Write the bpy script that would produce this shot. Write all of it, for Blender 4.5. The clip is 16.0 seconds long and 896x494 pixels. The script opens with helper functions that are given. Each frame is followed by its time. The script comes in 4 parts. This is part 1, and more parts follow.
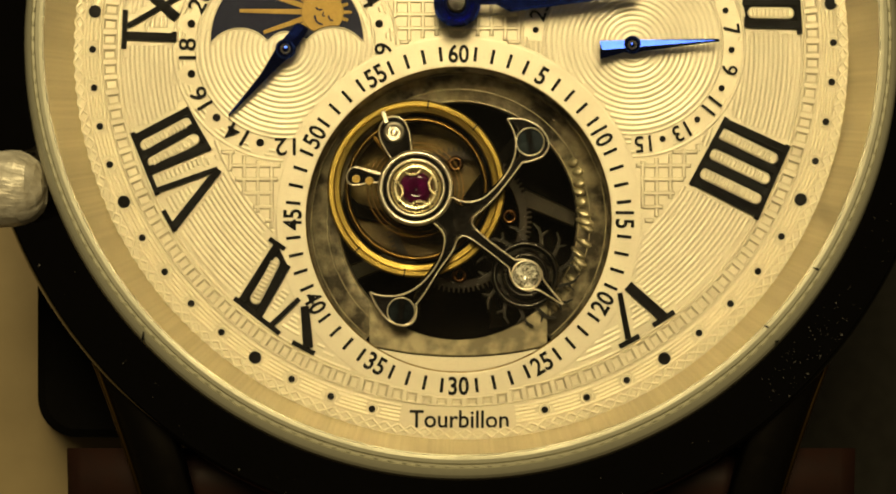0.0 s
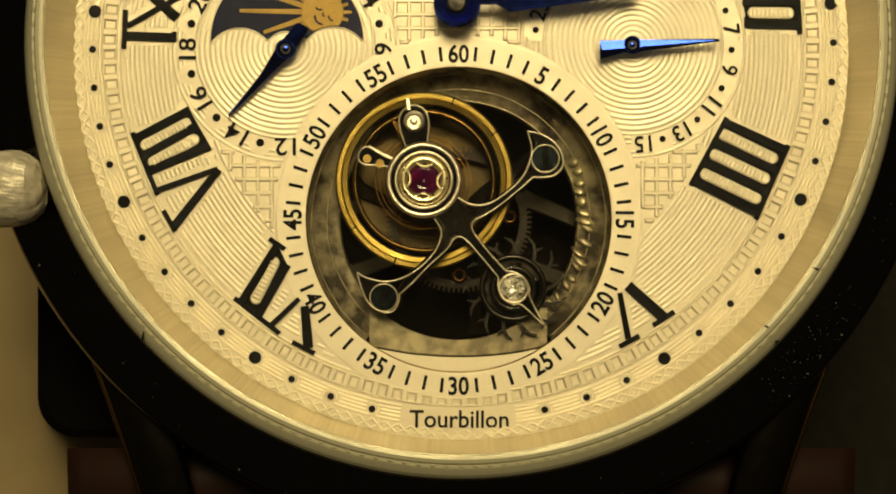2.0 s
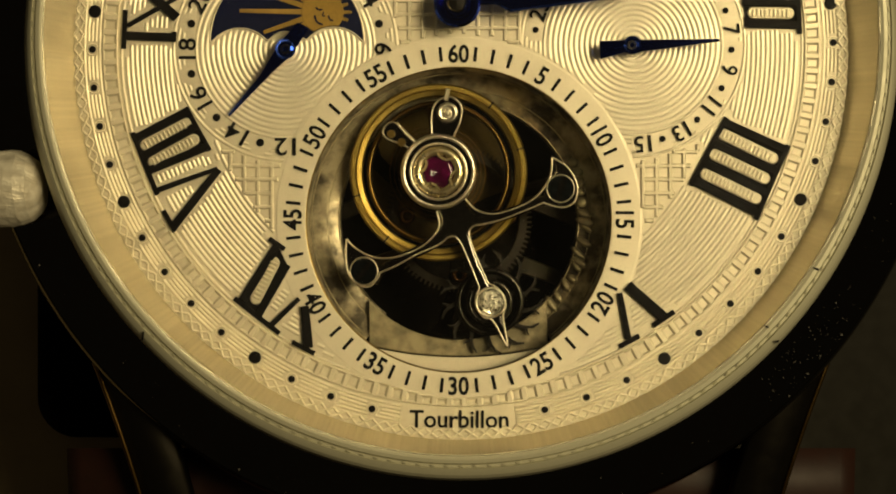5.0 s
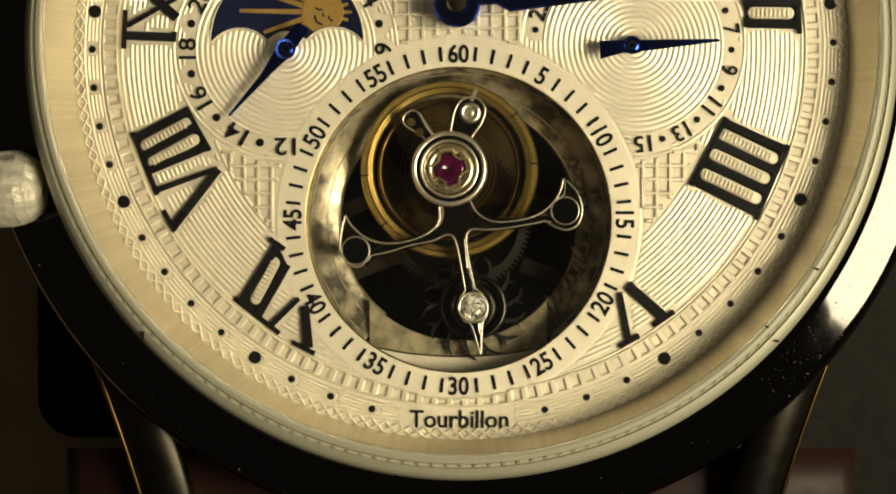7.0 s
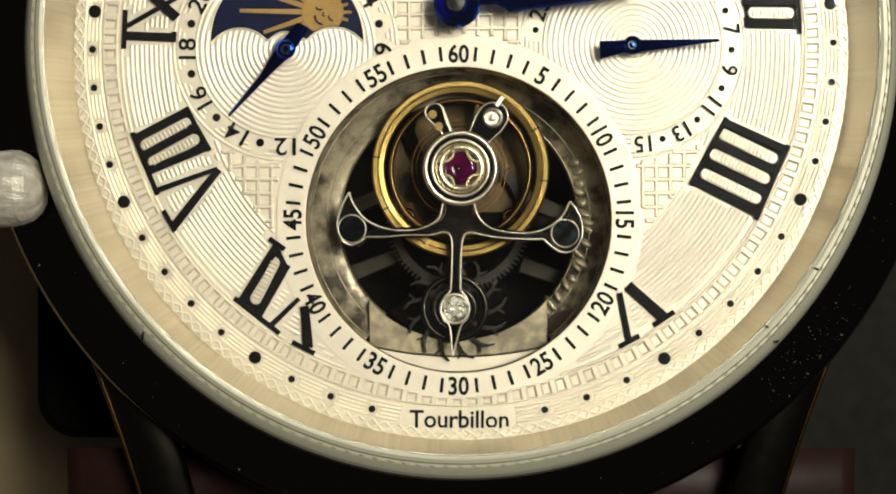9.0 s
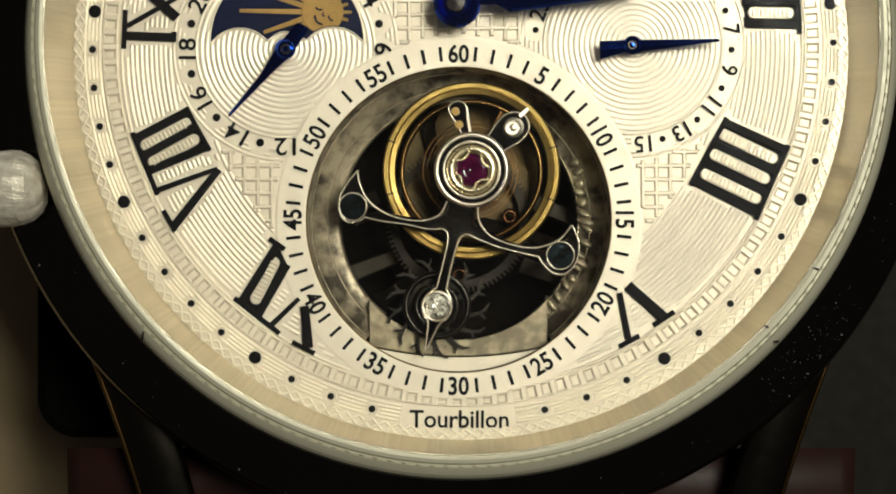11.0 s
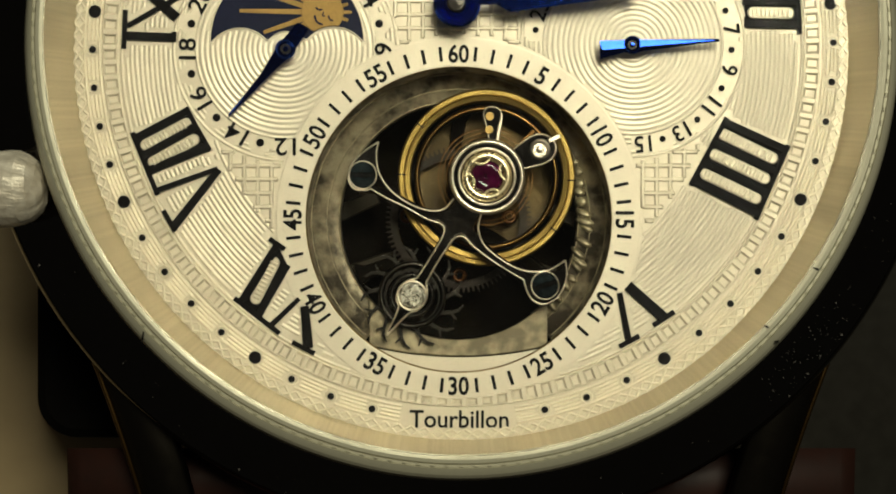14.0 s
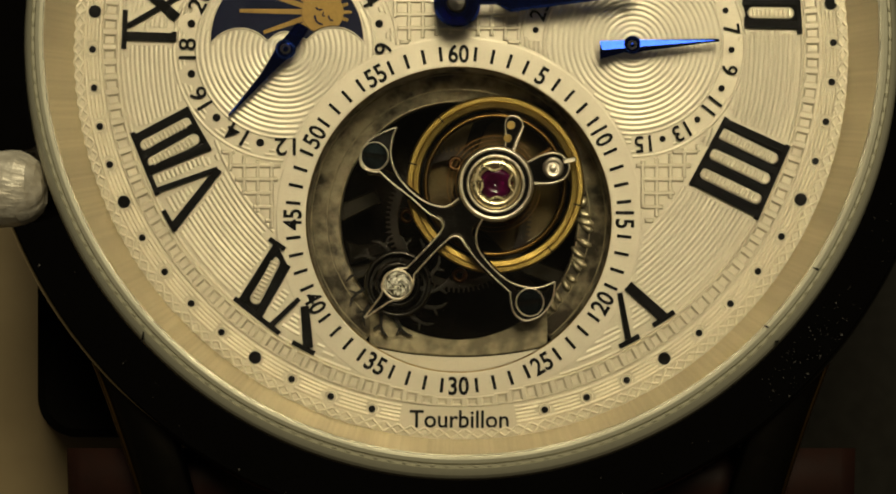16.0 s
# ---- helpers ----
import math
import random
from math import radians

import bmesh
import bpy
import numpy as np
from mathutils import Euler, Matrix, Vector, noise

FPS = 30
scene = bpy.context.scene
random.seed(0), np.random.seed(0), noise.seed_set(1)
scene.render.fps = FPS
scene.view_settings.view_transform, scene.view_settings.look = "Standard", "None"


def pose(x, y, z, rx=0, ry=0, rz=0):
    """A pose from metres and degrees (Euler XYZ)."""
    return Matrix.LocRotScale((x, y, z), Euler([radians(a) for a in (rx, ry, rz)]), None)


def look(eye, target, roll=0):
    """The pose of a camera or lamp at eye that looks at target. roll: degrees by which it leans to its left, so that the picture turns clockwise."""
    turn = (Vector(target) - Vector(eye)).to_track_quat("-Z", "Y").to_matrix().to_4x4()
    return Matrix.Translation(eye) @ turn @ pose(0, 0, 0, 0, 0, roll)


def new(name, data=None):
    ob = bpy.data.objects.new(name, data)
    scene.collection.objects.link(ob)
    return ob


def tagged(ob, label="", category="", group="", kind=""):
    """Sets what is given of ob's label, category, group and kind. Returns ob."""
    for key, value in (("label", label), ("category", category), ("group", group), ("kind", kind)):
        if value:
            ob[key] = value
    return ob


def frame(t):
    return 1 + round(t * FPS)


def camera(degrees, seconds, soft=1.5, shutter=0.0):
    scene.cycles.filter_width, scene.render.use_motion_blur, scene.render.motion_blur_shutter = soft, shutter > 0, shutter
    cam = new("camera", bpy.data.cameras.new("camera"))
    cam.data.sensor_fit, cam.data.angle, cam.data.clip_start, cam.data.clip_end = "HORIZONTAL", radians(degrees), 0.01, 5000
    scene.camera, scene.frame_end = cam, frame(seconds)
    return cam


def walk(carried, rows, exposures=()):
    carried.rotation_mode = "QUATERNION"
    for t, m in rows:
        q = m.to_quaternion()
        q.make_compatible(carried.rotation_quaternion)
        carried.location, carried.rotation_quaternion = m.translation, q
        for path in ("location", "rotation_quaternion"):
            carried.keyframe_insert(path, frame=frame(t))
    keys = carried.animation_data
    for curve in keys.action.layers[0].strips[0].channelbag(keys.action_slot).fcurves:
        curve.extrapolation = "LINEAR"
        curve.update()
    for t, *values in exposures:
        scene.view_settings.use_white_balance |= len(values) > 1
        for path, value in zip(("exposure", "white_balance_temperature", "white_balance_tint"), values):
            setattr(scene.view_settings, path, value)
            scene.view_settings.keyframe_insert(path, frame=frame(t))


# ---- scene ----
K = 2.7e-5          # one drawing unit, a step of the camera's view at the dial, 0.027 mm
FAR = 2926.0        # height of the lens over the dial, in drawing units
DIAL_Z = 0.0105     # the dial's height over the block that carries the watch
DROP = 0.014        # height of that block over the table

cam = camera(30, 16.0, soft=1.9)
EYE = (0.0, 0.0, DIAL_Z + FAR * K)
walk(cam, [(0.0, pose(*EYE)), (16.0, pose(*EYE))],
     exposures=[(0.0, -0.36, 9050, -1), (2.5, -0.38, 9050, -1), (3.5, -0.68, 9300, 1), (4.2, -0.72, 8900, 0), (6.3, -0.05, 7700, 4), (7.0, 0.06, 6550, 4),
                (8.0, 0.2, 5800, 7), (9.0, 0.2, 5400, 10), (12.0, 0.0, 5450, 7), (12.5, -0.12, 5550, 4), (13.0, -0.45, 5950, 2.5), (13.5, -0.45, 5950, 2), (14.0, -0.3, 5900, 2), (14.5, 0.05, 5850, 3), (15.0, -0.05, 6200, 3), (15.5, -0.35, 6400, 3), (16.0, -0.75, 6750, 3)])

# ---- light ----
world = bpy.data.worlds.new("room_air")
world.use_nodes = True
scene.world = world
world.node_tree.nodes["Background"].inputs[0].default_value = (0.9, 0.75, 0.55, 1)
world.node_tree.nodes["Background"].inputs[1].default_value = 0.035


# ---- materials ----
def material(name, base, metal=0.0, rough=0.5, second=None, grain=3000.0, mix=0.5, bump=0.0, bump_grain=None,
             stretch=(1, 1, 1), spread=0.08, glow=None, power=0.0, gloss=0.5, depth=2e-5, soft=0.2):
    m = bpy.data.materials.new(name)
    m.use_nodes = True
    n, l = m.node_tree.nodes, m.node_tree.links
    b = n["Principled BSDF"]
    b.inputs["Metallic"].default_value = metal
    b.inputs["Specular IOR Level"].default_value = gloss
    co = n.new("ShaderNodeTexCoord")
    mp = n.new("ShaderNodeMapping")
    mp.inputs["Scale"].default_value = stretch
    l.new(co.outputs["Object"], mp.inputs[0])
    fine, wide = n.new("ShaderNodeTexNoise"), n.new("ShaderNodeTexNoise")
    fine.inputs["Scale"].default_value, fine.inputs["Detail"].default_value = grain, 4
    wide.inputs["Scale"].default_value, wide.inputs["Detail"].default_value = grain / 9, 2
    l.new(mp.outputs[0], fine.inputs[0])
    l.new(mp.outputs[0], wide.inputs[0])
    blend = n.new("ShaderNodeMath")
    blend.operation = "MULTIPLY_ADD"
    l.new(fine.outputs[0], blend.inputs[0])
    blend.inputs[1].default_value = 0.5
    half = n.new("ShaderNodeMath")
    half.operation = "MULTIPLY"
    l.new(wide.outputs[0], half.inputs[0])
    half.inputs[1].default_value = 0.5
    l.new(half.outputs[0], blend.inputs[2])
    ramp = n.new("ShaderNodeMapRange")
    l.new(blend.outputs[0], ramp.inputs[0])
    ramp.inputs[1].default_value, ramp.inputs[2].default_value = 0.5 - soft, 0.5 + soft
    colour = n.new("ShaderNodeMix")
    colour.data_type = "RGBA"
    l.new(ramp.outputs[0], colour.inputs[0])
    colour.inputs[6].default_value = (*base, 1)
    two = second or tuple(c * (1 - 0.35 * mix) for c in base)
    colour.inputs[7].default_value = (*two, 1)
    l.new(colour.outputs[2], b.inputs["Base Color"])
    r = n.new("ShaderNodeMapRange")
    l.new(blend.outputs[0], r.inputs[0])
    r.inputs[1].default_value, r.inputs[2].default_value = 0.3, 0.7
    r.inputs[3].default_value, r.inputs[4].default_value = max(rough - spread, 0.02), rough + spread
    l.new(r.outputs[0], b.inputs["Roughness"])
    if bump:
        bp = n.new("ShaderNodeBump")
        bp.inputs["Strength"].default_value = bump
        bp.inputs["Distance"].default_value = depth
        t = n.new("ShaderNodeTexNoise")
        t.inputs["Scale"].default_value, t.inputs["Detail"].default_value = bump_grain or grain, 3
        l.new(mp.outputs[0], t.inputs[0])
        l.new(t.outputs[0], bp.inputs["Height"])
        l.new(bp.outputs[0], b.inputs["Normal"])
    if glow:
        b.inputs["Emission Color"].default_value = (*glow, 1)
        b.inputs["Emission Strength"].default_value = power
    return m


SILVER = material("champagne_silver", (0.66, 0.60, 0.46), 0.42, 0.48, (0.61, 0.55, 0.42), 9000, bump=0.10, bump_grain=14000)
RELIEF = material("champagne_relief", (0.74, 0.68, 0.53), 0.5, 0.46, (0.70, 0.64, 0.50), 9000, bump=0.06)
RING = material("champagne_satin", (0.68, 0.62, 0.48), 0.4, 0.5, (0.63, 0.57, 0.44), 12000, bump=0.12, bump_grain=14000)
INK = material("black_enamel", (0.005, 0.005, 0.006), 0.0, 0.5, (0.010, 0.009, 0.008), 8000, gloss=0.06)
BLUE = material("blued_steel", (0.012, 0.040, 0.34), 1.0, 0.08, (0.020, 0.060, 0.44), 3000, spread=0.03)
NAVY = material("navy_enamel", (0.004, 0.007, 0.026), 0.0, 0.4, (0.007, 0.009, 0.032), 5000, gloss=0.1)
GOLDLEAF = material("painted_gold", (0.32, 0.20, 0.05), 0.3, 0.45, (0.24, 0.15, 0.035), 5000, bump=0.1, gloss=0.3)
GOLD = material("gold_metal", (0.33, 0.225, 0.075), 1.0, 0.34, (0.22, 0.145, 0.045), 1500)
DULL_GOLD = material("dull_gold", (0.14, 0.075, 0.022), 1.0, 0.38, (0.09, 0.045, 0.015), 4000)
EDGE = material("bright_steel", (0.72, 0.65, 0.53), 1.0, 0.38, (0.58, 0.52, 0.42), 4000)
CHATON = material("pale_gold", (0.66, 0.57, 0.37), 1.0, 0.30, (0.54, 0.46, 0.28), 3000)
# Wheel brass darkened in its colour for the shade of the recess.
DIM = material("shaded_brass", (0.020, 0.013, 0.006), 0.6, 0.5, (0.009, 0.006, 0.003), 2000)
DUST = material("pale_dust", (0.11, 0.10, 0.09), 0.0, 0.8, None, 4000)
COPPER = material("copper_ring", (0.13, 0.065, 0.03), 1.0, 0.38, (0.08, 0.04, 0.018), 3000)
DARK = material("dark_steel", (0.055, 0.050, 0.044), 1.0, 0.32, (0.03, 0.027, 0.023), 4000)
# Bridge steel: the dark surroundings it mirrors are put into its colour.
BLACKPOL = material("darkened_polish", (0.13, 0.12, 0.105), 1.0, 0.12, (0.10, 0.09, 0.08), 4000)
SCREW = material("blue_black_steel", (0.042, 0.058, 0.064), 1.0, 0.20, (0.03, 0.042, 0.046), 4000)


def streaked(name, one, two, metal, rough):
    """Metal brushed along the radius: the streaks depend on the angle round the case alone."""
    m = material(name, one, metal, rough)
    n, l = m.node_tree.nodes, m.node_tree.links
    co, cut, norm = n.new("ShaderNodeTexCoord"), n.new("ShaderNodeVectorMath"), n.new("ShaderNodeVectorMath")
    cut.operation, norm.operation = "MULTIPLY", "NORMALIZE"
    cut.inputs[1].default_value = (1, 1, 0)
    l.new(co.outputs["Object"], cut.inputs[0])
    l.new(cut.outputs[0], norm.inputs[0])
    mix = n.new("ShaderNodeMix")
    mix.data_type = "RGBA"
    fine, wide, add = n.new("ShaderNodeTexNoise"), n.new("ShaderNodeTexNoise"), n.new("ShaderNodeMath")
    fine.inputs["Scale"].default_value, fine.inputs["Detail"].default_value = 110, 4
    wide.inputs["Scale"].default_value, wide.inputs["Detail"].default_value = 14, 2
    l.new(norm.outputs[0], fine.inputs[0])
    l.new(norm.outputs[0], wide.inputs[0])
    l.new(fine.outputs[0], add.inputs[0])
    l.new(wide.outputs[0], add.inputs[1])
    span = n.new("ShaderNodeMapRange")
    l.new(add.outputs[0], span.inputs[0])
    span.inputs[1].default_value, span.inputs[2].default_value = 0.7, 1.3
    l.new(span.outputs[0], mix.inputs[0])
    mix.inputs[6].default_value, mix.inputs[7].default_value = (*one, 1), (*two, 1)
    l.new(mix.outputs[2], n["Principled BSDF"].inputs["Base Color"])
    rr = n.new("ShaderNodeMapRange")
    l.new(fine.outputs[0], rr.inputs[0])
    rr.inputs[3].default_value, rr.inputs[4].default_value = rough - 0.07, rough + 0.12
    l.new(rr.outputs[0], n["Principled BSDF"].inputs["Roughness"])
    return m


# Amber to near-black blotches paint the reflections inside the balance.
AMBER = material("mottled_amber", (0.13, 0.085, 0.02), 0.6, 0.36, (0.004, 0.003, 0.0015), 420, bump=1.0, bump_grain=400, spread=0.1, depth=1.2e-4)
BRUSHED = streaked("brushed_flange", (0.66, 0.585, 0.425), (0.53, 0.465, 0.33), 0.7, 0.34)
# Pale and near-black patches paint the ring's broken reflections.
PLATE = material("mottled_plate", (0.46, 0.395, 0.265), 0.6, 0.44, (0.07, 0.058, 0.04), 1100, soft=0.07, bump=1.0, bump_grain=1300, spread=0.14, depth=9e-5)
FLUTE = material("fluted_gold", (0.46, 0.40, 0.26), 0.7, 0.45, (0.16, 0.135, 0.085), 1800, bump=0.5, bump_grain=2500)
RIM = material("balance_gold", (0.34, 0.24, 0.07), 1.0, 0.45, (0.20, 0.135, 0.036), 900, soft=0.12)
BRONZE = material("bronze_rim", (0.20, 0.12, 0.04), 1.0, 0.36, (0.12, 0.07, 0.025), 1500)
INSERT = material("mottled_insert", (0.38, 0.325, 0.20), 0.5, 0.42, (0.16, 0.135, 0.082), 1600, soft=0.09, bump=0.8, bump_grain=1800, depth=4e-5)
BEZEL = material("polished_bezel", (0.58, 0.555, 0.42), 0.35, 0.45, (0.51, 0.485, 0.36), 2500, bump=0.05)
# Case and lug steel darkened in colour for the dark room it mirrors.
CASE = material("darkened_case", (0.085, 0.08, 0.076), 1.0, 0.06, (0.07, 0.066, 0.062), 2500, spread=0.03)
LUG = material("darkened_lug", (0.07, 0.062, 0.05), 1.0, 0.34, (0.05, 0.044, 0.035), 1500, bump=0.1)
CROWN = material("grained_crown", (0.95, 0.89, 0.75), 0.25, 0.46, (0.56, 0.49, 0.37), 2200, bump=1.0, bump_grain=2200, depth=7e-5)
STRAP = material("brown_leather", (0.028, 0.010, 0.007), 0.0, 0.5, (0.016, 0.006, 0.004), 1200, bump=0.6, gloss=0.25)
# Near-black colour paints the deep shade inside the opening.
CAVITY = material("shaded_cavity", (0.004, 0.0032, 0.0024), 0.0, 0.7, (0.007, 0.0055, 0.004), 2500, bump=0.3, gloss=0.02)
# Bridge bars and escape wheel: recess shade put into both colours.
BRIDGE = material("shaded_bridge", (0.034, 0.028, 0.018), 0.5, 0.5, (0.022, 0.018, 0.012), 900, bump=0.6, gloss=0.2)
HOOK = material("shaded_steel", (0.034, 0.031, 0.026), 0.9, 0.45, (0.018, 0.016, 0.013), 3000)
CLOTH = material("dark_cloth", (0.022, 0.020, 0.016), 0.0, 0.9, (0.014, 0.0125, 0.010), 900, bump=0.6, gloss=0.2)
TAN = material("tan_leather", (0.46, 0.35, 0.19), 0.0, 0.5, (0.30, 0.22, 0.11), 220, bump=0.4)
FELT = material("black_felt", (0.004, 0.0038, 0.0036), 0.0, 0.95, (0.006, 0.0055, 0.005), 2500, bump=0.6, gloss=0.02)
BOARD = material("dark_boards", (0.09, 0.055, 0.035), 0.0, 0.6, (0.06, 0.036, 0.022), 14)
HOUSING = material("black_plastic", (0.02, 0.02, 0.02), 0.0, 0.5, None, 400)
LIGHT = material("lamp_diffuser", (0.9, 0.9, 0.9), 0.0, 0.6, None, 400, glow=(1.0, 0.87, 0.62), power=16.5)


def clear(name, colour, ior, rough=0.0):
    m = bpy.data.materials.new(name)
    m.use_nodes = True
    b = m.node_tree.nodes["Principled BSDF"]
    b.inputs["Base Color"].default_value = (*colour, 1)
    b.inputs["Transmission Weight"].default_value = 1.0
    b.inputs["IOR"].default_value = ior
    b.inputs["Roughness"].default_value = rough
    return m


GLASS = clear("crystal_glass", (1, 1, 1), 1.1)


def filmed(m, share):
    """A faint diffuse veil that stands for glare on the glass."""
    n, l = m.node_tree.nodes, m.node_tree.links
    veil, both, tex, span = n.new("ShaderNodeBsdfDiffuse"), n.new("ShaderNodeMixShader"), n.new("ShaderNodeTexNoise"), n.new("ShaderNodeMapRange")
    veil.inputs[0].default_value = (0.8, 0.78, 0.74, 1)
    co = n.new("ShaderNodeTexCoord")
    tex.inputs["Scale"].default_value, tex.inputs["Detail"].default_value = 260, 5
    l.new(co.outputs["Object"], tex.inputs[0])
    l.new(tex.outputs[0], span.inputs[0])
    span.inputs[1].default_value, span.inputs[2].default_value = 0.3, 0.75
    span.inputs[3].default_value, span.inputs[4].default_value = 0.5 * share, 1.6 * share
    l.new(span.outputs[0], both.inputs[0])
    l.new(n["Principled BSDF"].outputs[0], both.inputs[1])
    l.new(veil.outputs[0], both.inputs[2])
    l.new(both.outputs[0], n["Material Output"].inputs[0])


filmed(GLASS, 0.005)
RUBY = material("ruby", (0.020, 0.0006, 0.008), 0.0, 0.05, (0.085, 0.002, 0.038), 2200)
DIAMOND = material("cut_stone", (0.97, 0.94, 0.82), 0.35, 0.10, (0.10, 0.09, 0.06), 7000, spread=0.04)
# Random light and dark facet colours paint the stone's sparkle.
facet = DIAMOND.node_tree.nodes.new("ShaderNodeNewGeometry")
for link in [k for k in DIAMOND.node_tree.links if k.to_node.type == "MIX" and k.to_socket == k.to_node.inputs[0]]:
    DIAMOND.node_tree.links.new(facet.outputs["Random Per Island"], link.to_socket)

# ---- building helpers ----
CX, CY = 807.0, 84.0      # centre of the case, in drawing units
BASE = Vector(((CX - 784) * K, (432 - CY) * K, 0.0))


def pt(x, y, h=0.0):
    """A point fitted to the camera's view, at h units over the dial, in the watch's space."""
    f = 1.0 - h / FAR
    return Vector(((x - 784) * f * K, (432 - y) * f * K, DIAL_Z + h * K)) - BASE


def flat(x, y, h=0.0):
    return Vector((x * K, -y * K, h * K))


def part(name, bm, mat, parent, label="", smooth=False, kind=""):
    bmesh.ops.recalc_face_normals(bm, faces=bm.faces)
    me = bpy.data.meshes.new(name)
    bm.to_mesh(me)
    bm.free()
    for p in me.polygons:
        p.use_smooth = smooth
    me.materials.append(mat)
    ob = new(name, me)
    ob.parent = parent
    if label or kind:
        tagged(ob, label=label, kind=kind)
    return ob


def prism(bm, outline, h0, h1, at=pt, chamfer=0.0, drop=None):
    """A slab over a closed outline, with a chamfered upper edge; drop: the chamfer's height, where it is not its width."""
    n = len(outline)
    area = sum(outline[i][0] * outline[(i + 1) % n][1] - outline[(i + 1) % n][0] * outline[i][1] for i in range(n))
    s = 1 if area > 0 else -1
    rows = [[bm.verts.new(at(x, y, h0)) for x, y in outline]]
    if chamfer:
        rows.append([bm.verts.new(at(x, y, h1 - (drop or chamfer))) for x, y in outline])
        inner = []
        for i in range(n):
            (ax, ay), (bx, by), (cx, cy) = outline[i - 1], outline[i], outline[(i + 1) % n]
            d1, d2 = math.hypot(bx - ax, by - ay) or 1, math.hypot(cx - bx, cy - by) or 1
            nx = -((by - ay) / d1 + (cy - by) / d2) * s
            ny = ((bx - ax) / d1 + (cx - bx) / d2) * s
            d = math.hypot(nx, ny) or 1
            inner.append((bx + nx / d * chamfer, by + ny / d * chamfer))
        rows.append([bm.verts.new(at(x, y, h1)) for x, y in inner])
    else:
        rows.append([bm.verts.new(at(x, y, h1)) for x, y in outline])
    for lo, hi in zip(rows, rows[1:]):
        for i in range(n):
            bm.faces.new((lo[i], lo[(i + 1) % n], hi[(i + 1) % n], hi[i]))
    bm.faces.new(rows[-1])
    bm.faces.new(rows[0][::-1])
    return bm


def bead(bm, path, w, h0, h1, at=flat):
    """A half-round rib along a line."""
    rows = []
    for i, (x, y) in enumerate(path):
        a, b = path[max(i - 1, 0)], path[min(i + 1, len(path) - 1)]
        d = math.hypot(b[0] - a[0], b[1] - a[1]) or 1
        nx, ny = -(b[1] - a[1]) / d, (b[0] - a[0]) / d
        rows.append([bm.verts.new(at(x + nx * w * u, y + ny * w * u, h0 + (h1 - h0) * k)) for u, k in ((-.5, 0), (-.42, .6), (-.22, .92), (.22, .92), (.42, .6), (.5, 0))])
    for p, q in zip(rows, rows[1:]):
        for j in range(5):
            bm.faces.new((p[j], q[j], q[j + 1], p[j + 1]))
    return bm


def stroke(p, q, w, w2=None):
    """The outline of a straight stroke."""
    d = math.hypot(q[0] - p[0], q[1] - p[1])
    nx, ny = -(q[1] - p[1]) / d, (q[0] - p[0]) / d
    w2 = w if w2 is None else w2
    return [(p[0] + nx * w / 2, p[1] + ny * w / 2), (q[0] + nx * w2 / 2, q[1] + ny * w2 / 2),
            (q[0] - nx * w2 / 2, q[1] - ny * w2 / 2), (p[0] - nx * w / 2, p[1] - ny * w / 2)]


def ribbon(path, widths):
    """The outline of a curved band of changing width."""
    left, right = [], []
    for i, (x, y) in enumerate(path):
        a, b = path[max(i - 1, 0)], path[min(i + 1, len(path) - 1)]
        d = math.hypot(b[0] - a[0], b[1] - a[1]) or 1
        nx, ny = -(b[1] - a[1]) / d, (b[0] - a[0]) / d
        w = widths[i] / 2
        left.append((x + nx * w, y + ny * w))
        right.append((x - nx * w, y - ny * w))
    return left + right[::-1]


def curve(points, steps=8):
    """A smooth line through the points."""
    out = []
    for i in range(len(points) - 1):
        p0, p1, p2, p3 = points[max(i - 1, 0)], points[i], points[i + 1], points[min(i + 2, len(points) - 1)]
        for k in range(steps):
            t = k / steps
            out.append(tuple(0.5 * (2 * b + (c - a) * t + (2 * a - 5 * b + 4 * c - d) * t * t + (3 * b - a - 3 * c + d) * t ** 3)
                             for a, b, c, d in zip(p0, p1, p2, p3)))
    return out + [tuple(points[-1])]


def disc(cx, cy, r, n=32):
    return [(cx + r * math.cos(math.tau * i / n), cy + r * math.sin(math.tau * i / n)) for i in range(n)]


def turned(bm, cx, cy, profile, n=96, at=pt, closed=False, a0=0.0, a1=360.0):
    """A body turned round (cx, cy): profile of (radius, height). Angles clockwise from twelve o'clock."""
    full = a1 - a0 >= 360
    k = n if full else n + 1
    rows = []
    for i in range(k):
        a = radians(a0 + (a1 - a0) * i / n)
        rows.append([bm.verts.new(at(cx + r * math.sin(a), cy - r * math.cos(a), h)) for r, h in profile])
    m = len(profile)
    for i in range(n):
        p, q = rows[i], rows[(i + 1) % k]
        for j in range(m if closed else m - 1):
            bm.faces.new((p[j], q[j], q[(j + 1) % m], p[(j + 1) % m]))
    if closed and not full:
        bm.faces.new(rows[0])
        bm.faces.new(rows[-1][::-1])
    return bm


def loft(bm, rings, n):
    """A closed body through circles of (radius, height, centre line), which need not lie on one axis."""
    rows = [[bm.verts.new(pt(807.5 + r * math.sin(math.tau * i / n), cy - r * math.cos(math.tau * i / n), h)) for r, h, cy in rings] for i in range(n)]
    m = len(rings)
    for i in range(n):
        p, q = rows[i], rows[(i + 1) % n]
        for j in range(m):
            bm.faces.new((p[j], q[j], q[(j + 1) % m], p[(j + 1) % m]))
    return bm


def polar(cx, cy, r, deg):
    return cx + r * math.sin(radians(deg)), cy - r * math.cos(radians(deg))


